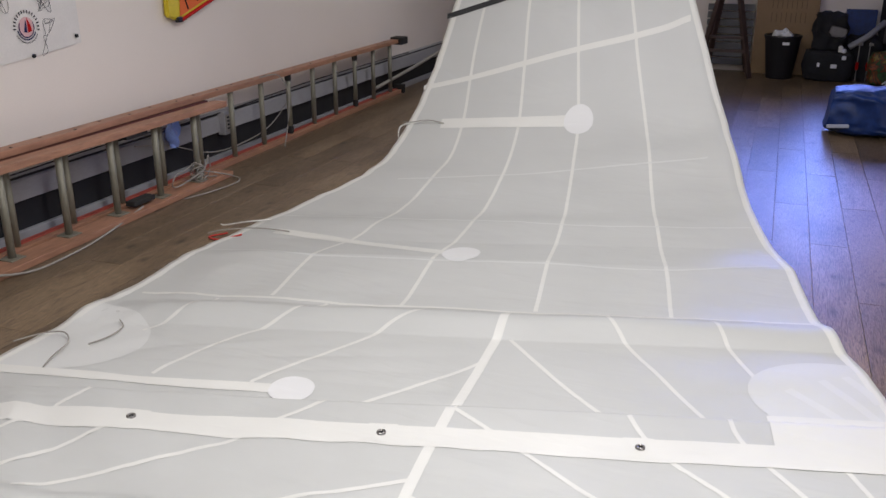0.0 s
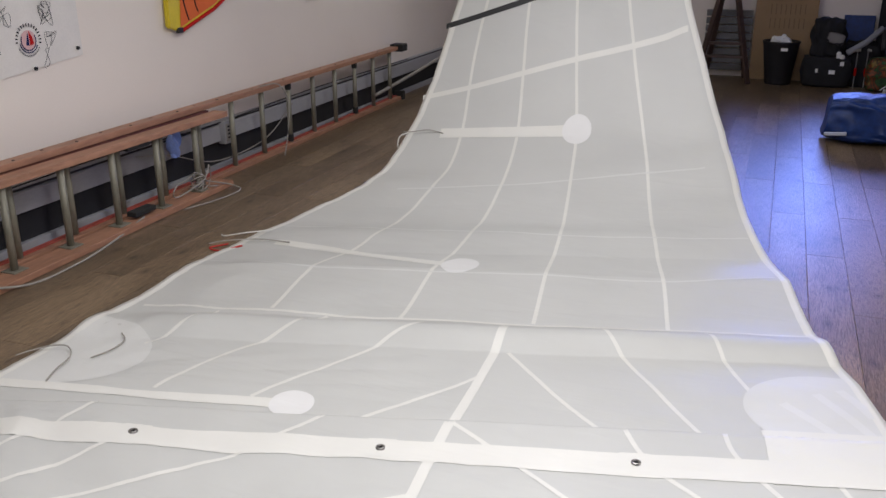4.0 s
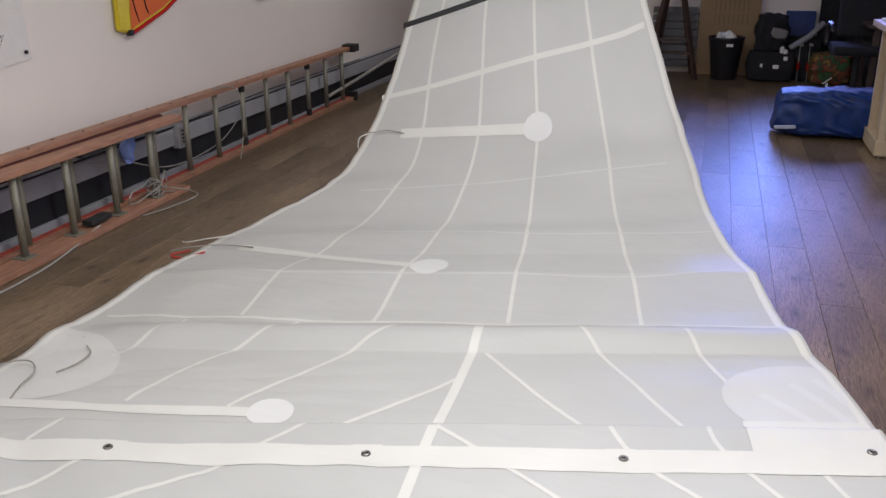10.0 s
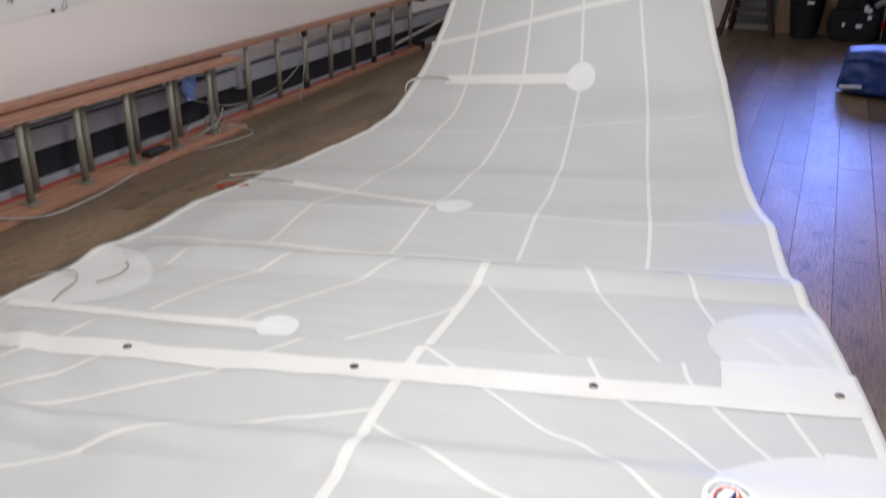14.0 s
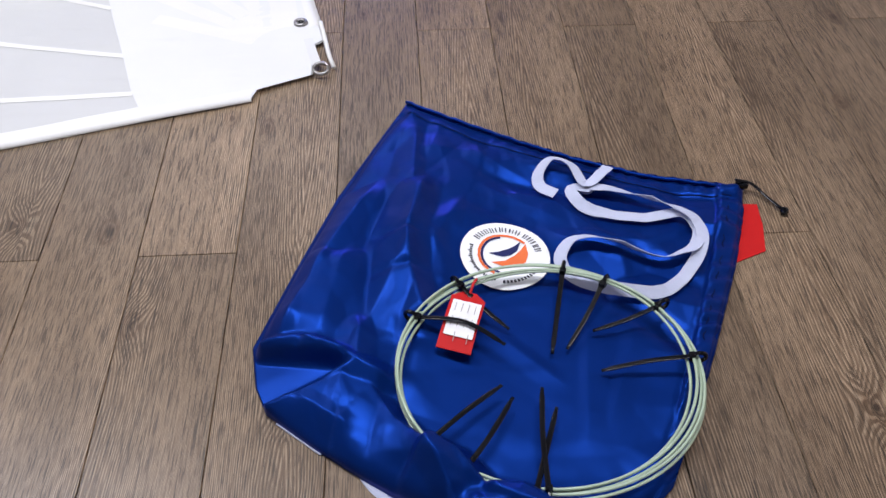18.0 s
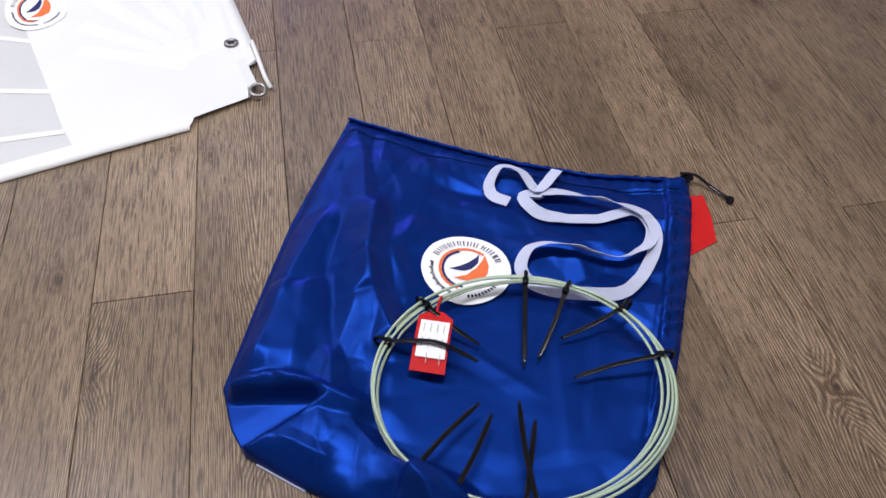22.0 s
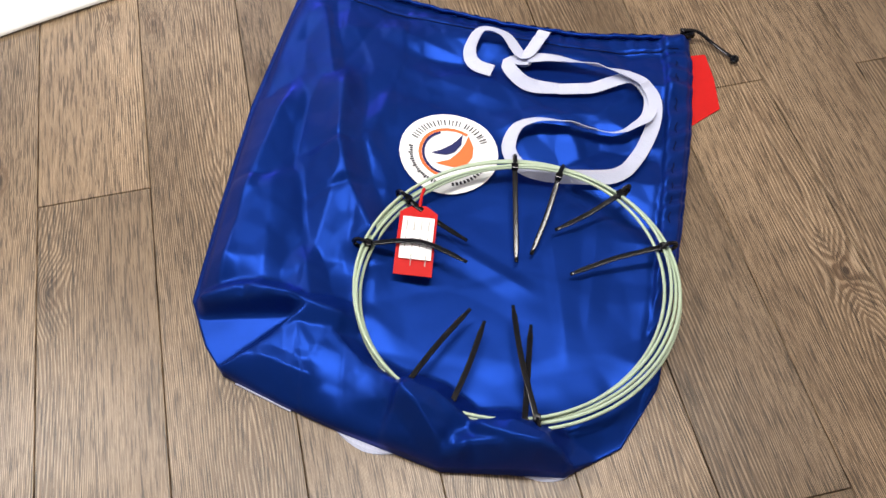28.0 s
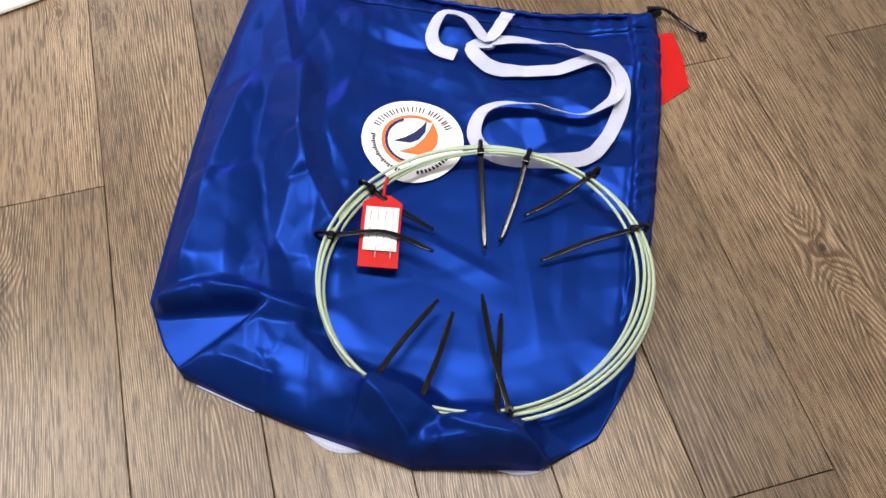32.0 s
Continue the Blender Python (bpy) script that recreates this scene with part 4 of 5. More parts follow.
# a red card under the bag's edge
card = thing("red_card", "small bright red card sticking out from under the bag", "card", (1.62, 0.97, 0))
bm = bmesh.new()
face = bm.faces.new([bm.verts.new(p) for p in ((-0.045, -0.06, 0.002), (-0.056, -0.092, 0.002), (0.006, -0.067, 0.003), (0.021, -0.001, 0.005), (0.027, 0.058, 0.006), (0.003, 0.063, 0.003), (-0.03, 0.05, 0.002))])
ext = bmesh.ops.extrude_face_region(bm, geom=[face])
bmesh.ops.translate(bm, vec=(0, 0, -0.0015), verts=[v for v in ext["geom"] if isinstance(v, bmesh.types.BMVert)])
part("card", bm, RED_CARD, card)


def ribbon(owner, name, pts, width, lift, mat, label, twist=()):
    """A flat band along (x, y, height) points over the bag; the twist tips it on its edge."""
    line = smooth_line(pts, 0.008)
    at = owner.location
    rows = []
    n = len(line)
    for i, p in enumerate(line):
        d = (line[min(i + 1, n - 1)] - line[max(i - 1, 0)]).normalized()
        tip = lerp_table(twist, i / (n - 1)) * 1.7 if twist else 0
        acr = (Vector((d.y, -d.x, 0)).normalized() * math.cos(radians(tip)) + Vector((0, 0, 1)) * math.sin(radians(tip))) * width / 2
        base = Vector((p.x, p.y, bag_top(p.x, p.y).z + lift + p.z * 0.7 + abs(math.sin(radians(tip))) * width * 0.4))
        rows.append([base - acr - at, base - at + Vector((0, 0, 0.0002)), base + acr - at])
    b = part(name, grid_mesh(rows), mat, owner, label)
    th = b.modifiers.new("thickness", "SOLIDIFY")
    th.thickness = 0.0012


strap = thing("webbing_strap", "loose white webbing strap looped and knotted on the blue bag", "strap", (1.37, 0.95, bag_top(1.37, 0.95).z))
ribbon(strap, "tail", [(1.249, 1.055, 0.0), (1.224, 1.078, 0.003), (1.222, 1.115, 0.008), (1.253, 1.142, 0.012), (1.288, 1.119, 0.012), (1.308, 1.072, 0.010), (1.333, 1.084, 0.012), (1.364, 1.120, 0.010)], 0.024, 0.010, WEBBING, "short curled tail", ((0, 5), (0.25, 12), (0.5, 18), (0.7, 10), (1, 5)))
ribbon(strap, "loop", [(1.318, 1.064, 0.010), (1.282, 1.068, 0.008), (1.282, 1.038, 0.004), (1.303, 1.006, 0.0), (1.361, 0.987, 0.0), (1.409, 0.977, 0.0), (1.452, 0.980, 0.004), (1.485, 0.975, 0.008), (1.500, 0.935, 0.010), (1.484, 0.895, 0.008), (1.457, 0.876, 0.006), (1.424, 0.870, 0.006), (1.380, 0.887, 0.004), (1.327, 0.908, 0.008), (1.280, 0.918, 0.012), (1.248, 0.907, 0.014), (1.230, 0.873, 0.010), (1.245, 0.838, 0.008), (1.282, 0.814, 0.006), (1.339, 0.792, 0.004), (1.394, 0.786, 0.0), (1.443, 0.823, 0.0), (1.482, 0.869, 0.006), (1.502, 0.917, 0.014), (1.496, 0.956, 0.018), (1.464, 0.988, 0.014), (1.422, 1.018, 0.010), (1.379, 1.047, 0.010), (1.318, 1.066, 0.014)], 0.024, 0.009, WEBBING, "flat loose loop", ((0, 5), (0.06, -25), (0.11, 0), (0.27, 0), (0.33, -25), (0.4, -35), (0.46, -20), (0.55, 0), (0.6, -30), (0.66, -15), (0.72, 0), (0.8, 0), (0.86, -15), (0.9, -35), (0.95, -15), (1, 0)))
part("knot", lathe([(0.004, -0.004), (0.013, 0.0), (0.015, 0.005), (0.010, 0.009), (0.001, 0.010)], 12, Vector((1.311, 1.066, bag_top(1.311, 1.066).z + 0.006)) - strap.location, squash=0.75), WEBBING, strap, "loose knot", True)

# ---- coil of battens ----
coil = thing("batten_coil", "coil of pale green fibreglass battens held by zip ties", "batten", (1.17, 0.62, 0.03))
CC = Vector((1.17, 0.62, 0.0))
for k in range(5):
    pts = []
    for i in range(96):
        a = 2 * math.pi * i / 96
        spread = 0.0064 + 0.0034 * math.sin(a + 1.27 + k * 0.3)
        r = 0.223 + (k - 2) * spread * 0.55 + 0.003 * math.sin(2 * a + k)
        x, y = 1.170 + r * 1.065 * math.cos(a + 0.0), 0.618 + r * 0.985 * math.sin(a)
        lift = 0.006 * (k % 2) + 0.004 * (1 + math.sin(a * 2 + k))
        pts.append(Vector((x, y, 0.046 + lift)) - coil.location)
    part("batten", tube(pts, 0.0026, 8, closed=True, flat=0.9), BATTEN, coil, "", True)


def zip_tie(a, tip, bend=0.0, rise=0.02):
    """A tie with its loop and head on the coil and its tail lying inwards."""
    pa, pb = Vector((*a, 0)), Vector((*tip, 0))
    za = 0.054
    pa.z, pb.z = za + 0.006, bag_top(pb.x, pb.y).z + rise
    mid = (pa + pb) / 2 + Vector((-(pb - pa).y, (pb - pa).x, 0)) * bend
    mid.z = max(bag_top(mid.x, mid.y).z + 0.006, (pa.z + pb.z) / 2)
    line = smooth_line([pa, mid, pb], 0.012)
    rows = []
    for i, p in enumerate(line):
        d = (line[min(i + 1, len(line) - 1)] - line[max(i - 1, 0)]).normalized()
        w = 0.0042 if i < len(line) - 2 else 0.0028
        acr = Vector((d.y, -d.x, 0)).normalized() * w
        rows.append([p - acr - coil.location, p - acr * 0.5 + Vector((0, 0, 0.0002)) - coil.location, p + acr * 0.5 + Vector((0, 0, 0.0002)) - coil.location, p + acr - coil.location])
    tail = part("zip_tie", grid_mesh(rows), ZIP, coil, "black nylon zip tie", True)
    th = tail.modifiers.new("thickness", "SOLIDIFY")
    th.thickness = 0.0015
    d = (pb - pa).normalized()
    turn = Matrix.Translation(pa - coil.location) @ Vector((d.x, d.y, 0)).to_track_quat("Y", "Z").to_matrix().to_4x4()
    part("head", box((-0.0055, -0.004, -0.003), (0.0055, 0.006, 0.005), 0.001, m=turn), ZIP, tail)
    out = Vector((pa.x - CC.x, pa.y - CC.y, 0)).normalized()
    loop = [pa + out * (0.010 + 0.013 * math.cos(q)) + Vector((0, 0, -0.005 + 0.011 * math.sin(q))) - coil.location for q in (2 * math.pi * k / 16 for k in range(16))]
    part("loop", tube(loop, 0.0036, 6, closed=True), ZIP, tail)


for a, tip, bend, rise in (((1.224, 0.820), (1.186, 0.663), 0.0, 0.012), ((1.288, 0.786), (1.212, 0.672), 0.02, 0.010), ((1.373, 0.732), (1.260, 0.704), 0.03, 0.014), ((1.404, 0.624), (1.260, 0.623), -0.03, 0.012),
                           ((0.967, 0.729), (1.107, 0.664), 0.13, 0.040), ((1.043, 0.796), (1.121, 0.717), -0.03, 0.012), ((0.974, 0.487), (1.094, 0.589), 0.02, 0.034), ((1.019, 0.431), (1.109, 0.564), -0.02, 0.036), ((1.141, 0.401), (1.156, 0.580), 0.02, 0.036), ((1.123, 0.399), (1.175, 0.547), 0.0, 0.028)):
    zip_tie(a, tip, bend, rise)

tag = thing("hang_tag", "small red tag with a white printed label tied to the coil", "tag", (1.04, 0.725, 0.045))


def tag_point(u, v, lift=0.0):
    a, b, c = Vector((1.032, 0.793, 0.054)), Vector((1.088, 0.774, 0.052)), Vector((0.995, 0.679, 0.042))
    return a + (b - a) * u + (c - a) * v + Vector((0, 0, lift + 0.006 * math.sin(math.pi * v))) - tag.location


bm = bmesh.new()
outline = [(0.0, 0.12), (0.32, 0), (0.68, 0), (1.0, 0.12), (1.0, 0.55), (1.0, 1.0), (0.0, 1.0), (0.0, 0.55)]
face = bm.faces.new([bm.verts.new(tag_point(u, v)) for u, v in outline])
ext = bmesh.ops.extrude_face_region(bm, geom=[face])
for v in ext["geom"]:
    if isinstance(v, bmesh.types.BMVert):
        v.co.z -= 0.0015
part("card", bm, RED_CARD, tag)
part("label_sticker", grid_mesh([[tag_point(u, v, 0.0022) for u in (0.1, 0.5, 0.94)] for v in (0.2, 0.5, 0.8)]), PAPER, tag, "white printed label")
bm = bmesh.new()
for c in range(4):
    for r in range(2 + c % 2):
        u0, v0 = 0.22 + c * 0.19, 0.26 + r * 0.24
        bm.faces.new([bm.verts.new(tag_point(u, v, 0.0032)) for u, v in ((u0, v0), (u0 + 0.022, v0), (u0 + 0.022, v0 + 0.15), (u0, v0 + 0.15))])
part("print_bars", bm, CORD_GREY, tag, "lines of small grey print")
part("string", tube([tag_point(0.5, 0.02), tag_point(0.52, -0.12, 0.008), tag_point(0.56, -0.26, 0.004)], 0.0025, 6), RED_CARD, tag, "red plastic tie")

# ---- along the long wall ----
heater = thing("baseboard_heater", "long grey baseboard heater with a black open bottom", "heater", (WEST, 6.0, 0))
prof = [(0.0, 0.335), (0.035, 0.33), (0.055, 0.305), (0.06, 0.205), (0.05, 0.20), (0.0, 0.20)]
rows = [[Vector((x, y - 6.0, z)) for x, z in prof] for y in np.arange(0.4, 10.81, 1.3)]
part("cover", grid_mesh(rows), HEATER, heater, "scuffed grey sheet metal cover")
# Solid black box in place of the shade below the open cover.
part("recess", box((0.002, -5.6, 0.0), (0.03, 4.8, 0.199)), DARK, heater, "black box standing for the shade under the cover")
part("bottom_strip", box((0.03, -5.6, 0.0), (0.062, 4.8, 0.045), 0.003), HEATER, heater, "pale bottom strip")
part("top_rail", tube([(0.045, -5.6, 0.322), (0.045, 4.8, 0.322)], 0.006, 6), DARK, heater, "dark top edge")

ladder = thing("extension_ladder", "long red-brown extension ladder with aluminium rungs lying on its side", "ladder", (-3.35, 5.0, 0))


def rail(name, a, b, w, z0, z1, mat, label):
    """A rail from a to b (x, y), w wide, between two heights."""
    va, vb = Vector((*a, 0)), Vector((*b, 0))
    d = vb - va
    m = Matrix.Translation(va - ladder.location) @ d.to_track_quat("Y", "Z").to_matrix().to_4x4()
    return part(name, box((-w, 0, z0), (0, d.length, z1), 0.005, m=m), mat, ladder, label)


FRONT, BACK = ((-3.265, 1.6), (-3.245, 4.78)), ((-3.355, 1.9), (-3.445, 8.1))
rail("rail", (-3.17, 1.6), (-3.24, 4.78), 0.135, 0.0, 0.035, LADDER_WOOD, "red-brown wooden rail")
rail("rail", FRONT[0], FRONT[1], 0.098, 0.455, 0.49, LADDER_WOOD, "red-brown wooden rail")
rail("rail", BACK[0], BACK[1], 0.085, 0.0, 0.035, LADDER_WOOD, "red-brown wooden rail")
rail("rail", BACK[0], BACK[1], 0.085, 0.49, 0.525, LADDER_WOOD, "red-brown wooden rail")
rail("rail_face", (BACK[0][0] - 0.044, BACK[0][1]), (BACK[1][0] - 0.044, BACK[1][1]), 0.038, 0.036, 0.0395, LADDER_RED, "bright red painted inner face")


# Dark strip fills the gap between the upper rails; its red holds the shade.
rail("rail_face", (-3.345, 1.9), (-3.385, 4.78), 0.05, 0.452, 0.487, plain("shaded_ladder_red", (0.10, 0.025, 0.02), 0.6, vary=0.2), "strip in the rail gap, coloured as its shade")


def rung(x, y, z0, z1, plate):
    bm = tube([(x - ladder.location.x, y - ladder.location.y, z0), (x - ladder.location.x, y - ladder.location.y, z1)], 0.019, 12)
    r = part("rung", bm, ALU, ladder, "round dull aluminium rung", True)
    if plate:
        part("plate", box((x + 3.35 - 0.042, y - 5 - 0.045, z0), (x + 3.35 + 0.042, y - 5 + 0.045, z0 + 0.007), 0.002), ALU, r, "square rung plate")


for k in range(7):
    y = 4.49 - 0.375 * k
    rung(-3.30, y, 0.035, 0.455, True)
for k in range(15):
    y = 7.90 - 0.397 * k
    f = (y - BACK[0][1]) / (BACK[1][1] - BACK[0][1])
    rung(BACK[0][0] - 0.042 + f * (BACK[1][0] - BACK[0][0]), y, 0.036, 0.486, False)
    if k in (2, 5):
        for z in (0.04, 0.44):
            part("sleeve", lathe([(0.021, 0), (0.024, 0.005), (0.024, 0.05), (0.021, 0.055)], 12, (BACK[0][0] - 0.042 + f * (BACK[1][0] - BACK[0][0]) + 3.35, y - 5, z)), RUBBER, ladder, "black rubber sleeve")
# bolt heads along the tops of the rails
for k in range(26):
    y = 2.3 + k * 0.22
    f = (y - BACK[0][1]) / (BACK[1][1] - BACK[0][1])
    part("bolt", lathe([(0.008, 0), (0.008, 0.003), (0.001, 0.004)], 8, (BACK[0][0] - 0.025 - 0.03 * (k % 2) + f * (BACK[1][0] - BACK[0][0]) + 3.35, y - 5, 0.524)), DARK, ladder, "dark bolt head")
part("foot_pad", box((-0.18, 3.02, 0.475), (-0.05, 3.16, 0.545), 0.01), RUBBER, ladder, "black rubber end pad")
part("foot_pad", box((-0.19, 3.08, 0.0), (-0.07, 3.13, 0.085), 0.008), RUBBER, ladder, "black rubber end pad")
for z in (0.05, 0.43):
    part("latch", box((0.02, -1.16, z), (0.085, -0.98, z + 0.03), 0.006), RUBBER, ladder, "dark cast rung latch")


def rope(name, pts, r, mat, label):
    pts = [Vector(p) for p in pts]
    o = thing(name, label, "rope", pts[0])
    part("strand", tube(smooth_line([p - pts[0] for p in pts], 0.03), r, 6), mat, o, "", True)


def hank(x, y, z, n, r, tall):
    out = []
    for i in range(n * 10):
        a = 2 * math.pi * i / 10
        out.append((x + r * math.cos(a) + 0.01 * math.sin(i * 1.7), y + r * 1.3 * math.sin(a) + 0.015 * math.sin(i * 0.9), z + tall * i / (n * 10) + 0.015 * math.sin(a * 0.5 + i)))
    return out


rope("rope", hank(-3.30, 4.49, 0.045, 7, 0.034, 0.11), 0.0045, CORD_GREY, "grey rope wound round a ladder rung")
rope("rope", [(-3.27, 4.5, 0.1), (-3.26, 4.62, 0.06), (-3.2, 4.72, 0.02), (-3.12, 4.66, 0.008), (-3.14, 4.4, 0.008), (-3.2, 4.2, 0.008)], 0.0045, CORD_GREY, "loose grey rope end beside the ladder")
rope("rope", [(-3.30, 4.46, 0.16), (-3.30, 4.36, 0.13), (-3.29, 4.26, 0.13), (-3.28, 4.20, 0.08), (-3.29, 4.27, 0.055), (-3.27, 4.38, 0.08), (-3.26, 4.50, 0.11), (-3.28, 4.58, 0.18), (-3.30, 4.62, 0.10), (-3.27, 4.55, 0.05), (-3.24, 4.60, 0.045)], 0.0045, CORD_GREY, "tangled loops of grey rope on the ladder rungs")
rope("rope", [(-3.52, 4.2, 0.30), (-3.50, 4.5, 0.24), (-3.49, 4.9, 0.11), (-3.49, 5.3, 0.09), (-3.50, 5.7, 0.14), (-3.53, 6.1, 0.30)], 0.004, CORD_GREY, "thin cable sagging behind the ladder")
rope("rope", [(-3.535, 3.0, 0.345), (-3.53, 4.0, 0.36), (-3.53, 5.0, 0.335), (-3.535, 6.5, 0.36), (-3.535, 8.5, 0.345)], 0.004, DARK, "dark cable lying along the heater")
rope("rope", [(-3.30, 2.35, 0.2), (-3.26, 2.6, 0.1), (-3.16, 2.9, 0.012), (-3.14, 3.2, 0.008), (-3.20, 3.55, 0.008), (-3.26, 3.9, 0.04)], 0.006, CORD_GREY, "grey rope trailing in front of the ladder")
rope("rope", [(-3.42, 5.46, 0.534), (-3.40, 5.5, 0.536), (-3.345, 5.6, 0.53), (-3.31, 5.66, 0.40), (-3.30, 5.62, 0.2), (-3.30, 5.55, 0.02)], 0.005, CORD_GREY, "grey rope slung over the ladder's upper rail")
rope("rope", [(-3.5, 7.6, 0.12), (-3.45, 8.3, 0.20), (-3.3, 8.9, 0.34), (-3.2, 9.3, 0.42), (-3.1, 9.6, 0.46)], 0.016, CORD_GREY, "thick grey hose rising at the ladder's end")

rag = thing("blue_rag", "crumpled light blue plastic bag hung behind the ladder", "bag", (-3.46, 4.50, 0.275))
rows = []
for i in range(13):
    v = i / 12
    rows.append([Vector((0.02 * math.sin(5 * v + k), (0.028 + 0.022 * math.sin(math.pi * v)) * math.cos(2 * math.pi * k / 14) + 0.012 * noise.noise((k, v * 4, 1)), 0.13 - 0.17 * v)) + Vector((0.03 * math.sin(2 * math.pi * k / 14) * math.sin(math.pi * v), 0, 0)) for k in range(15)])
part("plastic", grid_mesh(rows), plain("light_blue_plastic", (0.26, 0.38, 0.88), 0.35, vary=0.2, scale=30), rag, "", True)
sock = thing("outlet_box", "small grey metal outlet box on the heater", "outlet", (-3.53, 5.16, 0.26))
part("housing", box((-0.03, -0.05, -0.08), (0.03, 0.05, 0.08), 0.008), HEATER, sock)
part("face", box((0.03, -0.035, -0.06), (0.036, 0.035, 0.06), 0.002), CORD_GREY, sock)
for dz in (-0.04, -0.015, 0.01, 0.035):
    part("slot", box((0.036, -0.025, dz), (0.038, 0.025, dz + 0.012)), DARK, sock, "dark slot")

# ---- on the long wall ----
poster = thing("banner", "white canvas banner with a round emblem and scribbled signatures", "banner", (WEST, 3.3, 0.9))
rows = [[Vector((0.006 + 0.004 * math.sin(y * 5 + z * 3), y, z)) for y in np.linspace(-1.1, 0.66, 12)] for z in np.linspace(-0.03, 1.0, 8)]
for r in rows:
    for p in r:
        p.z += 0.10 * (p.y / 0.66) * (1 - max(0, p.z)) * 0.6
part("canvas", grid_mesh(rows), plain("banner_canvas", (0.74, 0.71, 0.68), 0.7, vary=0.05), poster)


def wall_shapes(owner, polys, mat, name, label, out=0.014):
    bm = bmesh.new()
    for poly in polys:
        bm.faces.new([bm.verts.new((out, y, z)) for y, z in poly])
    return part(name, bm, mat, owner, label)


def ring_polys(cy, cz, r0, r1, a0, a1, n):
    out = []
    for k in range(n):
        a, b = radians(a0 + (a1 - a0) * k / n), radians(a0 + (a1 - a0) * (k + 1) / n)
        out.append([(cy + r0 * math.cos(a), cz + r0 * math.sin(a)), (cy + r1 * math.cos(a), cz + r1 * math.sin(a)), (cy + r1 * math.cos(b), cz + r1 * math.sin(b)), (cy + r0 * math.cos(b), cz + r0 * math.sin(b))])
    return out


EY, EZ = 0.28, 0.145
PINK = plain("pink_print", (0.66, 0.42, 0.42), 0.6, vary=0.05)
wall_shapes(poster, ring_polys(EY, EZ, 0.001, 0.052, 0, 360, 28), PINK, "emblem_disc", "pink printed disc", 0.0125)
wall_shapes(poster, ring_polys(EY, EZ, 0.046, 0.052, 150, 390, 24), NAVY, "emblem_ring", "navy ring")
wall_shapes(poster, ring_polys(EY, EZ, 0.058, 0.064, 190, 335, 20), NAVY, "emblem_arc", "navy arc")
wall_shapes(poster, [[(EY - 0.020, EZ - 0.022), (EY + 0.002, EZ - 0.026), (EY + 0.002, EZ + 0.01), (EY - 0.002, EZ + 0.042)]], NAVY, "emblem_sail", "dark sail shape")
wall_shapes(poster, [[(EY + 0.006, EZ - 0.026), (EY + 0.034, EZ - 0.020), (EY + 0.028, EZ + 0.012), (EY + 0.006, EZ + 0.050)]], RED_CARD, "emblem_sail", "red sail shape")
bars = []
for a in range(-15, 190, 13):
    bars += ring_polys(EY, EZ, 0.070, 0.086, a, a + 5, 1)
for a in range(205, 330, 6):
    bars += ring_polys(EY, EZ, 0.074, 0.080, a, a + 3.5, 1)
wall_shapes(poster, bars, INK, "print_bars", "bars of dark writing round the emblem")
random.seed(5)
for cy, cz, n in ((0.14, 0.27, 12), (0.42, 0.27, 22), (0.44, 0.12, 9), (0.40, 0.04, 6), (-0.1, 0.2, 14), (0.05, 0.10, 9)):
    pts = [Vector((0.013, cy + random.uniform(-0.045, 0.045), cz + random.uniform(-0.06, 0.06))) for _ in range(n)]
    part("scribble", tube(smooth_line(pts, 0.01), 0.0010, 5), INK, poster, "scribbled signature")
for y, z in ((0.62, 0.07), (0.3, 0.0)):
    part("eyelet", tube([(0.010, y, z), (0.020, y, z)], 0.010, 12), DARK, poster, "steel eyelet")

kite = thing("kite_sign", "yellow foil kite with a red edge on the wall", "kite", (WEST, 4.72, 1.0))
# a slanted bag shape: its lowest corner, its short side and its long red lower edge
outline = [(0.08, -0.025), (-0.03, 0.005), (-0.025, 0.25), (0.02, 0.9), (1.4, 1.1), (1.3, 0.47), (0.46, 0.085)]
bm = bmesh.new()
f = bm.faces.new([bm.verts.new((0.01, y, z)) for y, z in outline])
e = bmesh.ops.extrude_face_region(bm, geom=[f])
for v in e["geom"]:
    if isinstance(v, bmesh.types.BMVert):
        v.co.x += 0.035
bmesh.ops.bevel(bm, geom=bm.edges[:], offset=0.008, segments=2, affect="EDGES")
part("foil", bm, YELLOW, kite, "yellow foil")
part("red_edge", tube([(0.05, 0.09, -0.022), (0.05, 0.46, 0.088), (0.05, 1.3, 0.47)], 0.012, 8), RED_CARD, kite, "red edge piping")
for dy in (0.0, 0.09):
    part("black_curve", tube(smooth_line([(0.05, 0.08 + dy * 1.3, 0.30), (0.05, 0.12 + dy * 1.3, 0.20), (0.05, 0.14 + dy * 1.3, 0.12), (0.05, 0.17 + dy * 1.2, 0.04 + dy * 0.5)], 0.02), 0.005, 6), INK, kite, "black printed curve")
wall_shapes(kite, [[(0.08, 0.0), (0.46, 0.115), (1.28, 0.48), (1.26, 0.55), (0.44, 0.19), (0.10, 0.20)]], ORANGE, "orange_field", "orange printed field", 0.049)
part("corner_clip", box((0.03, 0.05, -0.035), (0.06, 0.095, 0.0), 0.006), BIN_BLACK, kite, "black corner clip")
hook = thing("wall_hook", "small black hook on the wall", "hook", (WEST, 6.6, 1.10))
part("peg", box((0, -0.05, -0.03), (0.05, 0.05, 0.06), 0.012), RUBBER, hook)

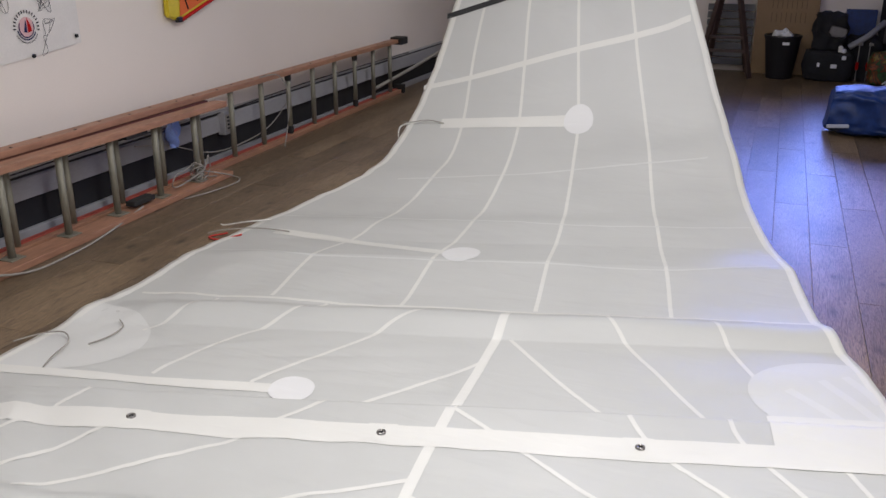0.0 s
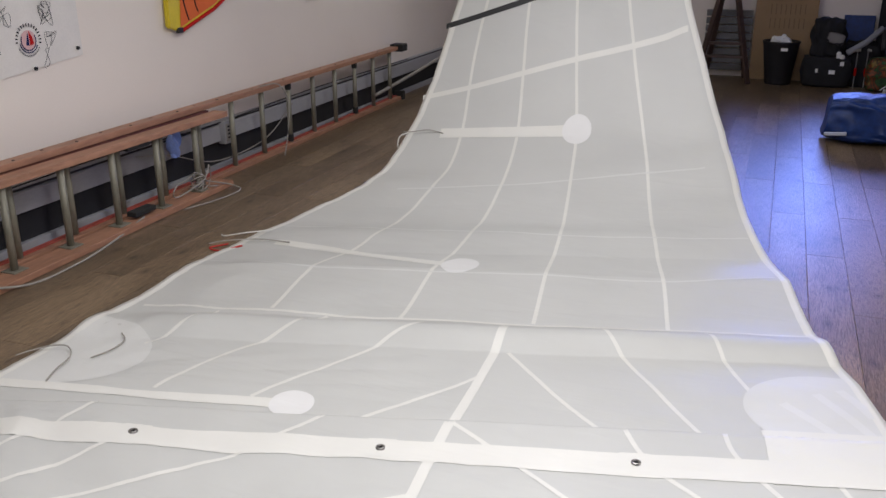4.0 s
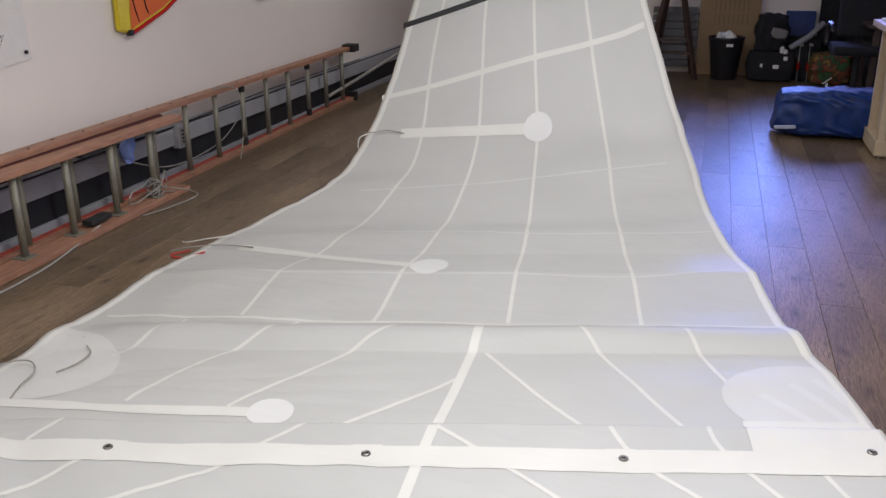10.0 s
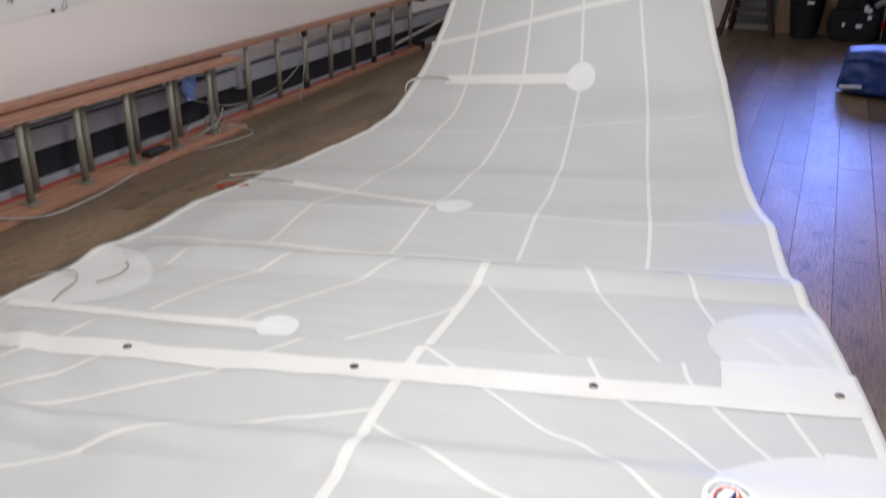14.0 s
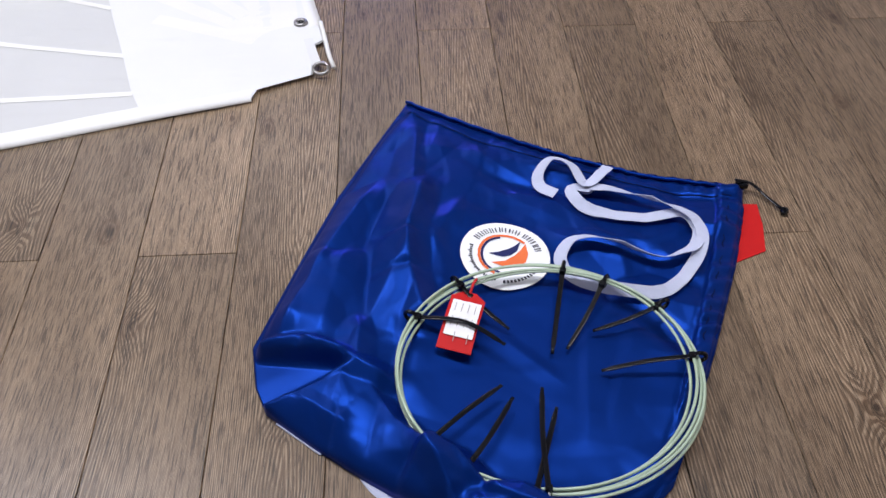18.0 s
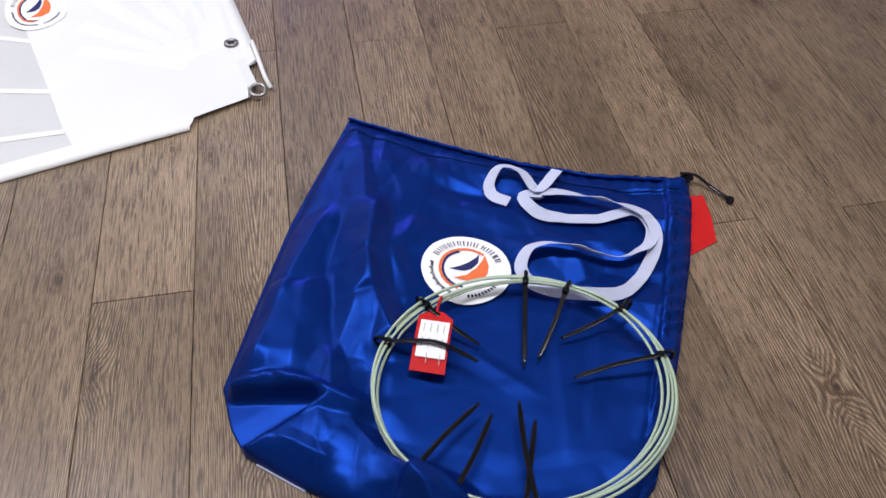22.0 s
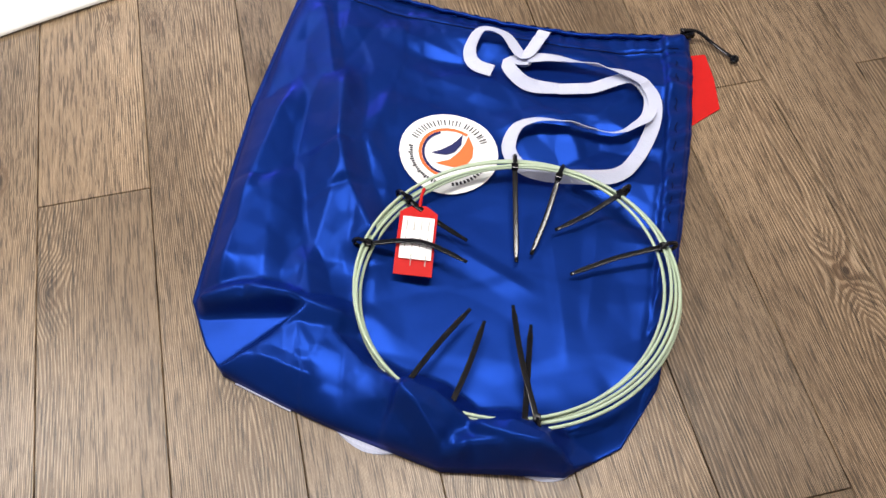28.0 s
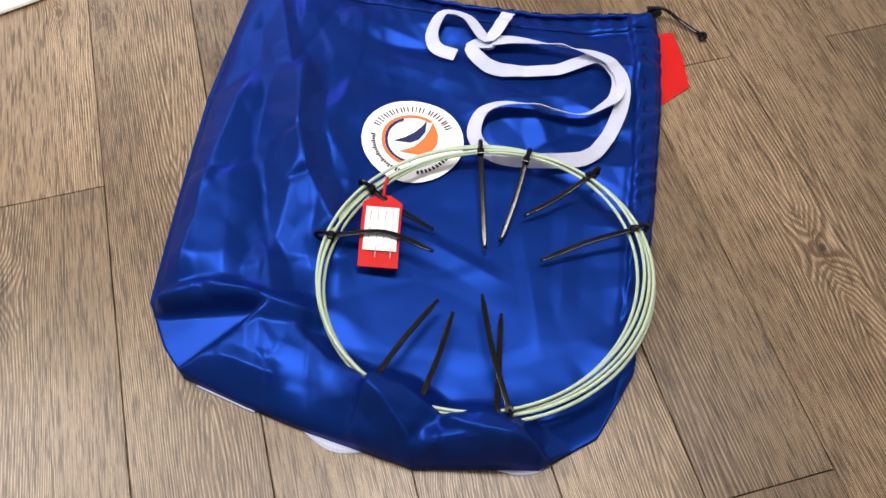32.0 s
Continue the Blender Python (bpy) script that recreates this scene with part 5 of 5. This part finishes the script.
# ---- the far end ----
board = thing("cardboard_box", "tall flattened brown cardboard box leaning on the end wall", "box", (0.05, NORTH - 0.15, 0))
lean = pose(0, 0, 0, -4, 0, 1.5)
part("panel", box((-0.32, -0.02, 0.0), (0.33, 0.03, 1.45), 0.004, m=lean), CARD, board)
random.seed(8)
bm = bmesh.new()
for c in range(8):
    for r in range(3 - c % 2):
        x0, z0 = -0.16 + c * 0.05, 0.56 + r * 0.15
        vs = [bm.verts.new(lean @ Vector((x, -0.024, z))) for x, z in ((x0, z0), (x0 + 0.010, z0), (x0 + 0.010, z0 + 0.11), (x0, z0 + 0.11))]
        bm.faces.new(vs)
part("print_bars", bm, plain("faded_print", (0.20, 0.135, 0.08), 0.8), board, "faded columns of print")

waste = thing("waste_bin", "black plastic waste bin full of white paper", "bin", (0.04, 10.42, 0))
part("tub", lathe([(0.0, 0.0), (0.13, 0.0), (0.135, 0.012), (0.185, 0.42), (0.195, 0.44), (0.197, 0.46), (0.185, 0.462), (0.18, 0.44), (0.15, 0.2), (0.0, 0.19)], 28), BIN_BLACK, waste, "", True)
part("label_sticker", box((0.0, -0.1845, 0.37), (0.07, -0.180, 0.40)), PAPER, waste, "white sticker")
random.seed(11)
for k in range(5):
    bm = bmesh.new()
    bmesh.ops.create_icosphere(bm, subdivisions=2, radius=0.055, matrix=Matrix.Translation((random.uniform(-0.08, 0.06), random.uniform(-0.06, 0.06), 0.44 + 0.02 * k / 4)))
    for v in bm.verts:
        v.co += 0.03 * Vector((noise.noise(v.co * 20), noise.noise(v.co * 20 + Vector((5, 0, 0))), noise.noise(v.co * 20 + Vector((0, 9, 0)))))
    part("paper_wad", bm, PAPER, waste, "crumpled white paper")

trestle = thing("folding_trestle", "dark stained folding wooden trestle", "trestle", (-0.55, 10.4, 0))
for a, b in (((-0.27, -0.15, 0), (-0.03, 0.1, 1.25)), ((0.29, -0.15, 0), (0.02, 0.1, 1.25)), ((-0.2, 0.3, 0), (-0.04, 0.12, 1.2)), ((0.24, 0.3, 0), (0.03, 0.12, 1.2))):
    va, vb = Vector(a), Vector(b)
    part("leg", box((-0.03, -0.015, 0), (0.03, 0.015, (vb - va).length), 0.004, m=Matrix.Translation(va) @ (vb - va).to_track_quat("Z", "Y").to_matrix().to_4x4()), DARK_WOOD, trestle)
for z in (0.28, 0.42, 0.9):
    f = z / 1.25
    part("crossbar", box((-0.27 + 0.24 * f, -0.15 + 0.25 * f - 0.02, z - 0.015), (0.29 - 0.27 * f, -0.15 + 0.25 * f + 0.02, z + 0.015), 0.003), DARK_WOOD, trestle)
panel = thing("vent_panel", "grey louvred panel standing behind the trestle", "panel", (-0.55, 10.74, 0))
for k in range(8):
    part("slat", box((-0.24, -0.02, 0.08 + 0.085 * k), (0.26, 0.02, 0.15 + 0.085 * k), 0.004, m=Matrix.Translation((0, 0, 0))), plain("dull_grey_slat", (0.16, 0.16, 0.165), 0.5) if k == 0 else bpy.data.materials["dull_grey_slat"], panel)


def lumpy(name, label, category, at, size, mat, seed, amp=0.16, flat=True, piece="body"):
    """A soft body: a rounded block, pressed and wrinkled."""
    o = thing(name, label, category, at)
    bm = bmesh.new()
    bmesh.ops.create_cube(bm, size=1)
    bmesh.ops.subdivide_edges(bm, edges=bm.edges[:], cuts=9, use_grid_fill=True)
    for v in bm.verts:
        c = v.co.copy()
        r = c.normalized() * 0.62
        c = c.lerp(r, 0.38)
        n = Vector((noise.noise(c * 4 + Vector((seed, 0, 0))), noise.noise(c * 4 + Vector((0, seed, 0))), noise.noise(c * 4 + Vector((0, 0, seed)))))
        fold = 0.35 * abs(noise.noise(Vector((c.x * 2, c.y * 2, c.z * 9 + seed))))
        c += amp * (n * 0.6 - fold * c.normalized())
        v.co = Vector((c.x * size[0], c.y * size[1], max(0, (c.z + 0.5) * size[2])))
    part(piece, bm, mat, o, "", True)
    return o


pack = lumpy("backpack", "black backpack with a grey pocket on the tool bag", "backpack", (0.50, 10.45, 0.30), (0.32, 0.24, 0.40), DARK_CLOTH, 3, 0.22)
part("pocket", box((-0.07, -0.135, 0.17), (0.10, -0.105, 0.28), 0.03, m=pose(0, 0, 0, 0, 14, 0)), plain("grey_pocket", (0.22, 0.21, 0.21), 0.8), pack, "grey mesh pocket")
tools = lumpy("tool_bag", "black open tool bag with pale labels", "tool bag", (0.52, 10.42, 0), (0.48, 0.3, 0.32), DARK_CLOTH, 7, 0.08)
for x, z, w in ((0.05, 0.17, 0.06), (-0.1, 0.18, 0.025), (0.14, 0.26, 0.04)):
    part("label_patch", box((x - w / 2, -0.17, z - 0.02), (x + w / 2, -0.155, z + 0.02), 0.003), PAPER, tools, "white label")
clamp_group = "red and steel clamps"
for x in (0.80, 0.90):
    c = thing("bar_clamp", "steel bar clamp with a red handle", "clamp", (x, 10.35, 0), clamp_group)
    part("bar", box((-0.005, -0.004, 0.0), (0.005, 0.004, 0.42), 0.001), STEEL, c)
    part("handle", lathe([(0.004, 0.13), (0.013, 0.135), (0.016, 0.17), (0.013, 0.21), (0.004, 0.215)], 12), RED_CARD, c, "red handle")
    part("jaw", box((-0.012, -0.014, 0.385), (0.03, 0.014, 0.41), 0.004), STEEL, c)
blueboard = thing("blue_board", "dark blue board leaning on the wall", "board", (0.80, 10.76, 0))
part("sheet", box((-0.15, -0.012, 0), (0.16, 0.012, 0.72), 0.004, m=pose(0, 0, 0, -3)), BLUE_CLOTH, blueboard)
roll = thing("fabric_roll", "rolled pale grey fabric leaning on the tool bags", "roll", (0.72, 10.38, 0.36))
part("roll", tube([(-0.02, 0, 0.0), (0.16, 0.04, 0.12), (0.30, 0.10, 0.26)], 0.032, 12), plain("pale_roll", (0.30, 0.30, 0.33), 0.7), roll, "", True)
def print_cloth():
    """Dark cloth with a mottled green, orange and yellow print."""
    m, t, b = material("mottled_print", 0.6)
    co = node(t, "TexCoord").outputs["Object"]
    n = node(t, "TexNoise", [(0, co)], Scale=9.0, Detail=3.0, Distortion=1.2).outputs[0]
    t.links.new(ramp(t, n, [(0.30, (0.01, 0.01, 0.01)), (0.42, (0.04, 0.12, 0.03)), (0.50, (0.03, 0.03, 0.02)), (0.56, (0.30, 0.07, 0.015)), (0.60, (0.02, 0.02, 0.015)), (0.70, (0.28, 0.18, 0.04))]), b.inputs["Base Color"])
    return m


bright = lumpy("printed_bag", "shopping bag with a green and orange print", "bag", (1.12, 10.3, 0), (0.40, 0.26, 0.33), print_cloth(), 12, 0.14)
for x, z in ((0.62, 0.36), (0.655, 0.33)):
    o = thing("small_bottle", "small white plastic bottle on the tool bag", "bottle", (x, 10.32, z - 0.05), "bottles on the tool bag")
    part("flask", lathe([(0.0, 0), (0.022, 0.002), (0.024, 0.055), (0.012, 0.07), (0.0, 0.071)], 12), PAPER, o)
    part("cap", lathe([(0.011, 0.07), (0.012, 0.085), (0.0, 0.086)], 10), BIN_BLACK, o)
spoon = thing("plastic_scoop", "small white plastic scoop lying before the printed bag", "scoop", (1.11, 10.05, 0.0))
part("scoop", box((-0.05, -0.012, 0.055), (0.06, 0.012, 0.068), 0.005, m=pose(0, 0, 0.02, 0, -38, 0)), PAPER, spoon)
part("foot", box((-0.045, -0.02, 0.0), (-0.02, 0.02, 0.05), 0.005), PAPER, spoon)
lumpy("black_bag", "soft black bag standing behind the clamps", "bag", (0.84, 10.52, 0), (0.36, 0.2, 0.46), DARK_CLOTH, 41, 0.2)
desk = thing("dark_desk", "dark desk strewn with papers by the end wall", "desk", (1.75, 9.0, 0))
part("top", box((-0.55, -0.35, 0.74), (0.8, 0.4, 0.77), 0.004), DARK_WOOD, desk)
for x, y in ((-0.5, -0.3), (0.72, -0.3), (-0.5, 0.33), (0.72, 0.33)):
    part("leg", box((x, y, 0), (x + 0.05, y + 0.05, 0.74), 0.003), DARK_WOOD, desk)
for k, (x, y, w, d, mt) in enumerate(((-0.45, -0.25, 0.3, 0.22, BLUE_CLOTH), (-0.1, -0.2, 0.21, 0.3, PAPER), (0.2, 0.0, 0.3, 0.21, PAPER), (-0.4, 0.1, 0.21, 0.28, PAPER))):
    o = thing("document", "papers and blue folders spread on the dark desk", "paper", (1.75 + x, 9.0 + y, 0.77))
    part("sheet", box((0, 0, 0), (w, d, 0.015), 0.002, m=pose(0, 0, 0, 0, 0, 12 * k - 15)), mt, o)
heap = lumpy("dark_clothes", "heap of dark clothes and bags", "clothes", (1.95, 10.2, 0), (1.1, 0.5, 0.8), DARK_CLOTH, 21, 0.25)
chair = thing("office_chair", "black padded office chair standing before the desk", "chair", (1.16, 8.85, 0))
part("seat", box((-0.23, -0.22, 0.50), (0.25, 0.24, 0.585), 0.03), DARK_CLOTH, chair, "padded black seat")
part("backrest", box((-0.20, -0.03, 0.62), (0.24, 0.04, 1.05), 0.03, m=pose(0.04, 0.24, 0, -6)), DARK_CLOTH, chair, "padded black back")
for x in (-0.25, 0.25):
    part("armrest", tube(smooth_line([(x, 0.2, 0.55), (x, 0.18, 0.74), (x, -0.1, 0.75), (x, -0.16, 0.70)], 0.03), 0.022, 8), BIN_BLACK, chair, "", True)
part("column", lathe([(0.03, 0.08), (0.03, 0.50)], 12), BIN_BLACK, chair)
for k in range(5):
    d = Vector((math.cos(k * 1.2566 + 0.3), math.sin(k * 1.2566 + 0.3), 0))
    leg = part("foot", tube([(0, 0, 0.10), d * 0.27 + Vector((0, 0, 0.06))], 0.02, 8), BIN_BLACK, chair)
    part("caster", lathe([(0.0, 0.0), (0.02, 0.0), (0.026, 0.02), (0.02, 0.045), (0.0, 0.047)], 12, d * 0.27), BIN_BLACK, leg)
# Added drape that fills an unidentified black area at the far end.
curtain = thing("dark_filler_drape", "added black drape filling a dark area beside the workbench", "curtain", (1.52, 10.62, 0))
part("drape", grid_mesh([[Vector((x, 0.05 * math.sin(x * 22), z)) for x in np.linspace(-0.54, 1.6, 60)] for z in np.linspace(0.04, 0.98, 5)]), DARK_CLOTH, curtain, "", True)

duffel = thing("blue_duffel", "large blue tarpaulin duffel bag with a pale strip", "bag", (0.90, 7.61, 0))
# a long boxy bag: flat on top, its front full of lengthwise wrinkles, its end drawn in
rows = []
for i in range(57):
    u = i / 56
    x = -0.44 + 0.98 * u
    end = soft(-0.12, 0.2, u) * (1 - 0.5 * soft(0.93, 1.0, u))
    row = []
    for k in range(65):
        a = 2 * math.pi * k / 64
        c, s = math.cos(a), math.sin(a)
        yy = math.copysign(abs(c) ** 0.42, c) * (0.20 + 0.035 * (1 - s) / 2)
        zz = math.copysign(abs(s) ** 0.45, s) * 0.18
        wr = 0.050 * abs(noise.noise((x * 3.0, zz * 22 + 1.2 * math.sin(x * 6), yy * 8))) + 0.036 * abs(noise.noise((x * 8, zz * 14, yy * 11))) + 0.02 * noise.noise((x * 4, 2, yy * 6))
        grow = 0.55 + 0.45 * end
        row.append(Vector((x - 0.04 * (1 - end) * (1 - s) + 0.03 * wr, (yy * grow - wr * (1 if c < 0 else -1)) - 0.02 * s, max(0.0, 0.18 + zz * (0.72 + 0.28 * end) + 0.6 * wr))))
    rows.append(row)
bm = grid_mesh(rows)
for row in (rows[0], rows[-1]):
    bm.faces.new([bm.verts.new(p) for p in row[:-1]])
part("body", bm, BLUE_CLOTH, duffel, "wrinkled blue tarpaulin", True)
part("pale_strip", box((-0.47, -0.235, 0.105), (-0.31, -0.205, 0.13), 0.006, m=pose(0, 0, 0, 0, -4, 0)), WEBBING, duffel, "pale webbing strip")

bench = thing("workbench", "pale wooden workbench with square legs and papers on top", "workbench", (1.09, 6.85, 0))
part("top", box((-0.05, -0.1, 0.88), (1.5, 0.62, 0.925), 0.006), BENCH_WOOD, bench, "scuffed pale wooden top")
for x, y in ((0.0, 0.0), (0.0, 0.42), (1.38, 0.0), (1.38, 0.42)):
    part("leg", box((x, y, 0.02), (x + 0.052, y + 0.06, 0.88), 0.006), BENCH_WOOD, bench)
part("side_panel", box((0.05, 0.07, 0.06), (0.062, 0.42, 0.86), 0.003), BENCH_WOOD, bench, "pale side panel")
part("rail", box((-0.012, -0.01, 0.02), (0.085, 0.54, 0.13), 0.006), BENCH_WOOD, bench, "pale foot rail")
part("shelf", box((0.07, 0.02, 0.42), (1.38, 0.5, 0.45), 0.004), BENCH_WOOD, bench, "lower shelf")
part("caster", lathe([(0.0, 0), (0.02, 0.0), (0.022, 0.02)], 12, (0.03, 0.02, 0)), STEEL, bench, "small steel foot")
store = thing("storage_box", "pale plastic storage box under the workbench", "box", (1.30, 7.2, 0.0))
part("tub", box((-0.13, -0.18, 0.0), (0.28, 0.2, 0.34), 0.015), plain("pale_plastic", (0.42, 0.37, 0.28), 0.5, vary=0.08), store)
part("lid", box((-0.14, -0.19, 0.335), (0.29, 0.21, 0.36), 0.008), DARK_CLOTH, store, "dark lid")
stool = thing("chrome_stool", "chrome stool with a dark seat pushed under the workbench", "stool", (1.38, 6.98, 0))
for dx, dy in ((-0.14, 0.0), (0.14, 0.0), (0.0, 0.14)):
    part("leg", tube([(dx, dy, 0.0), (dx * 0.6, dy * 0.6, 0.58)], 0.012, 10), plain("chrome", (0.7, 0.7, 0.72), 0.12, 1.0) if dx < 0 else bpy.data.materials["chrome"], stool, "chrome tube leg", True)
part("seat", lathe([(0.0, 0.57), (0.15, 0.575), (0.165, 0.60), (0.15, 0.625), (0.0, 0.63)], 24), DARK_CLOTH, stool, "round dark seat", True)
for x, y, w, d, z, mt, nm in ((0.0, 0.46, 0.25, 0.14, 0.925, PAPER, "paper_sheet"), (0.2, 0.5, 0.3, 0.1, 0.925, BLUE_CLOTH, "blue_folder"), (0.12, 0.2, 0.22, 0.3, 0.925, PAPER, "paper_sheet"), (0.02, 0.3, 0.3, 0.22, 0.925, BLUE_CLOTH, "blue_folder"), (0.45, 0.1, 0.21, 0.3, 0.925, PAPER, "paper_sheet")):
    p = thing(nm, {"paper_sheet": "loose white papers on the workbench", "blue_folder": "blue folder lying on the workbench"}[nm], "paper", (1.09 + x, 6.85 + y, z))
    part("sheet", box((0, 0, 0.0), (w, d, 0.012), 0.002), mt, p)

# ---- floor planks, last ----
BOARDS = {}


def board_mesh(x0, x1, y0, y1):
    """A board with chamfered edges, cut to what fits between the walls; boards cut alike share one mesh."""
    key = (round(x0, 3), round(x1, 3), round(y0, 3), round(y1, 3))
    if key not in BOARDS:
        bm = bmesh.new()
        g, c, dp = 0.0005, 0.0010, 0.008
        lo = [(x0 + g, y0 + g), (x1 - g, y0 + g), (x1 - g, y1 - g), (x0 + g, y1 - g)]
        hi = [(x0 + g + c, y0 + g + c), (x1 - g - c, y0 + g + c), (x1 - g - c, y1 - g - c), (x0 + g + c, y1 - g - c)]
        rings = [[bm.verts.new((*p, -dp)) for p in lo], [bm.verts.new((*p, -0.0014)) for p in lo], [bm.verts.new((*p, 0.0)) for p in hi]]
        for a, b in zip(rings, rings[1:]):
            for k in range(4):
                bm.faces.new((a[k], a[(k + 1) % 4], b[(k + 1) % 4], b[k]))
        bm.faces.new(rings[2])
        me = bpy.data.meshes.new("plank")
        bm.to_mesh(me)
        bm.free()
        me.materials.append(OAK)
        BOARDS[key] = me
    return BOARDS[key]


for k in range(-21, 19):
    for j in range(-4, 8):
        x = PHASE + PLANK * k
        y = (0.953 if k % 2 == 0 else 1.706) + LONG * j
        x0, x1 = max(0, WEST - x), min(PLANK, EAST - x)
        y0, y1 = max(0, SOUTH - y), min(LONG, NORTH - y)
        if x1 - x0 < 0.02 or y1 - y0 < 0.02:
            continue
        ob = new("plank", board_mesh(x0, x1, y0, y1))
        ob.location = (x, y, 0)
        ob.parent = floor
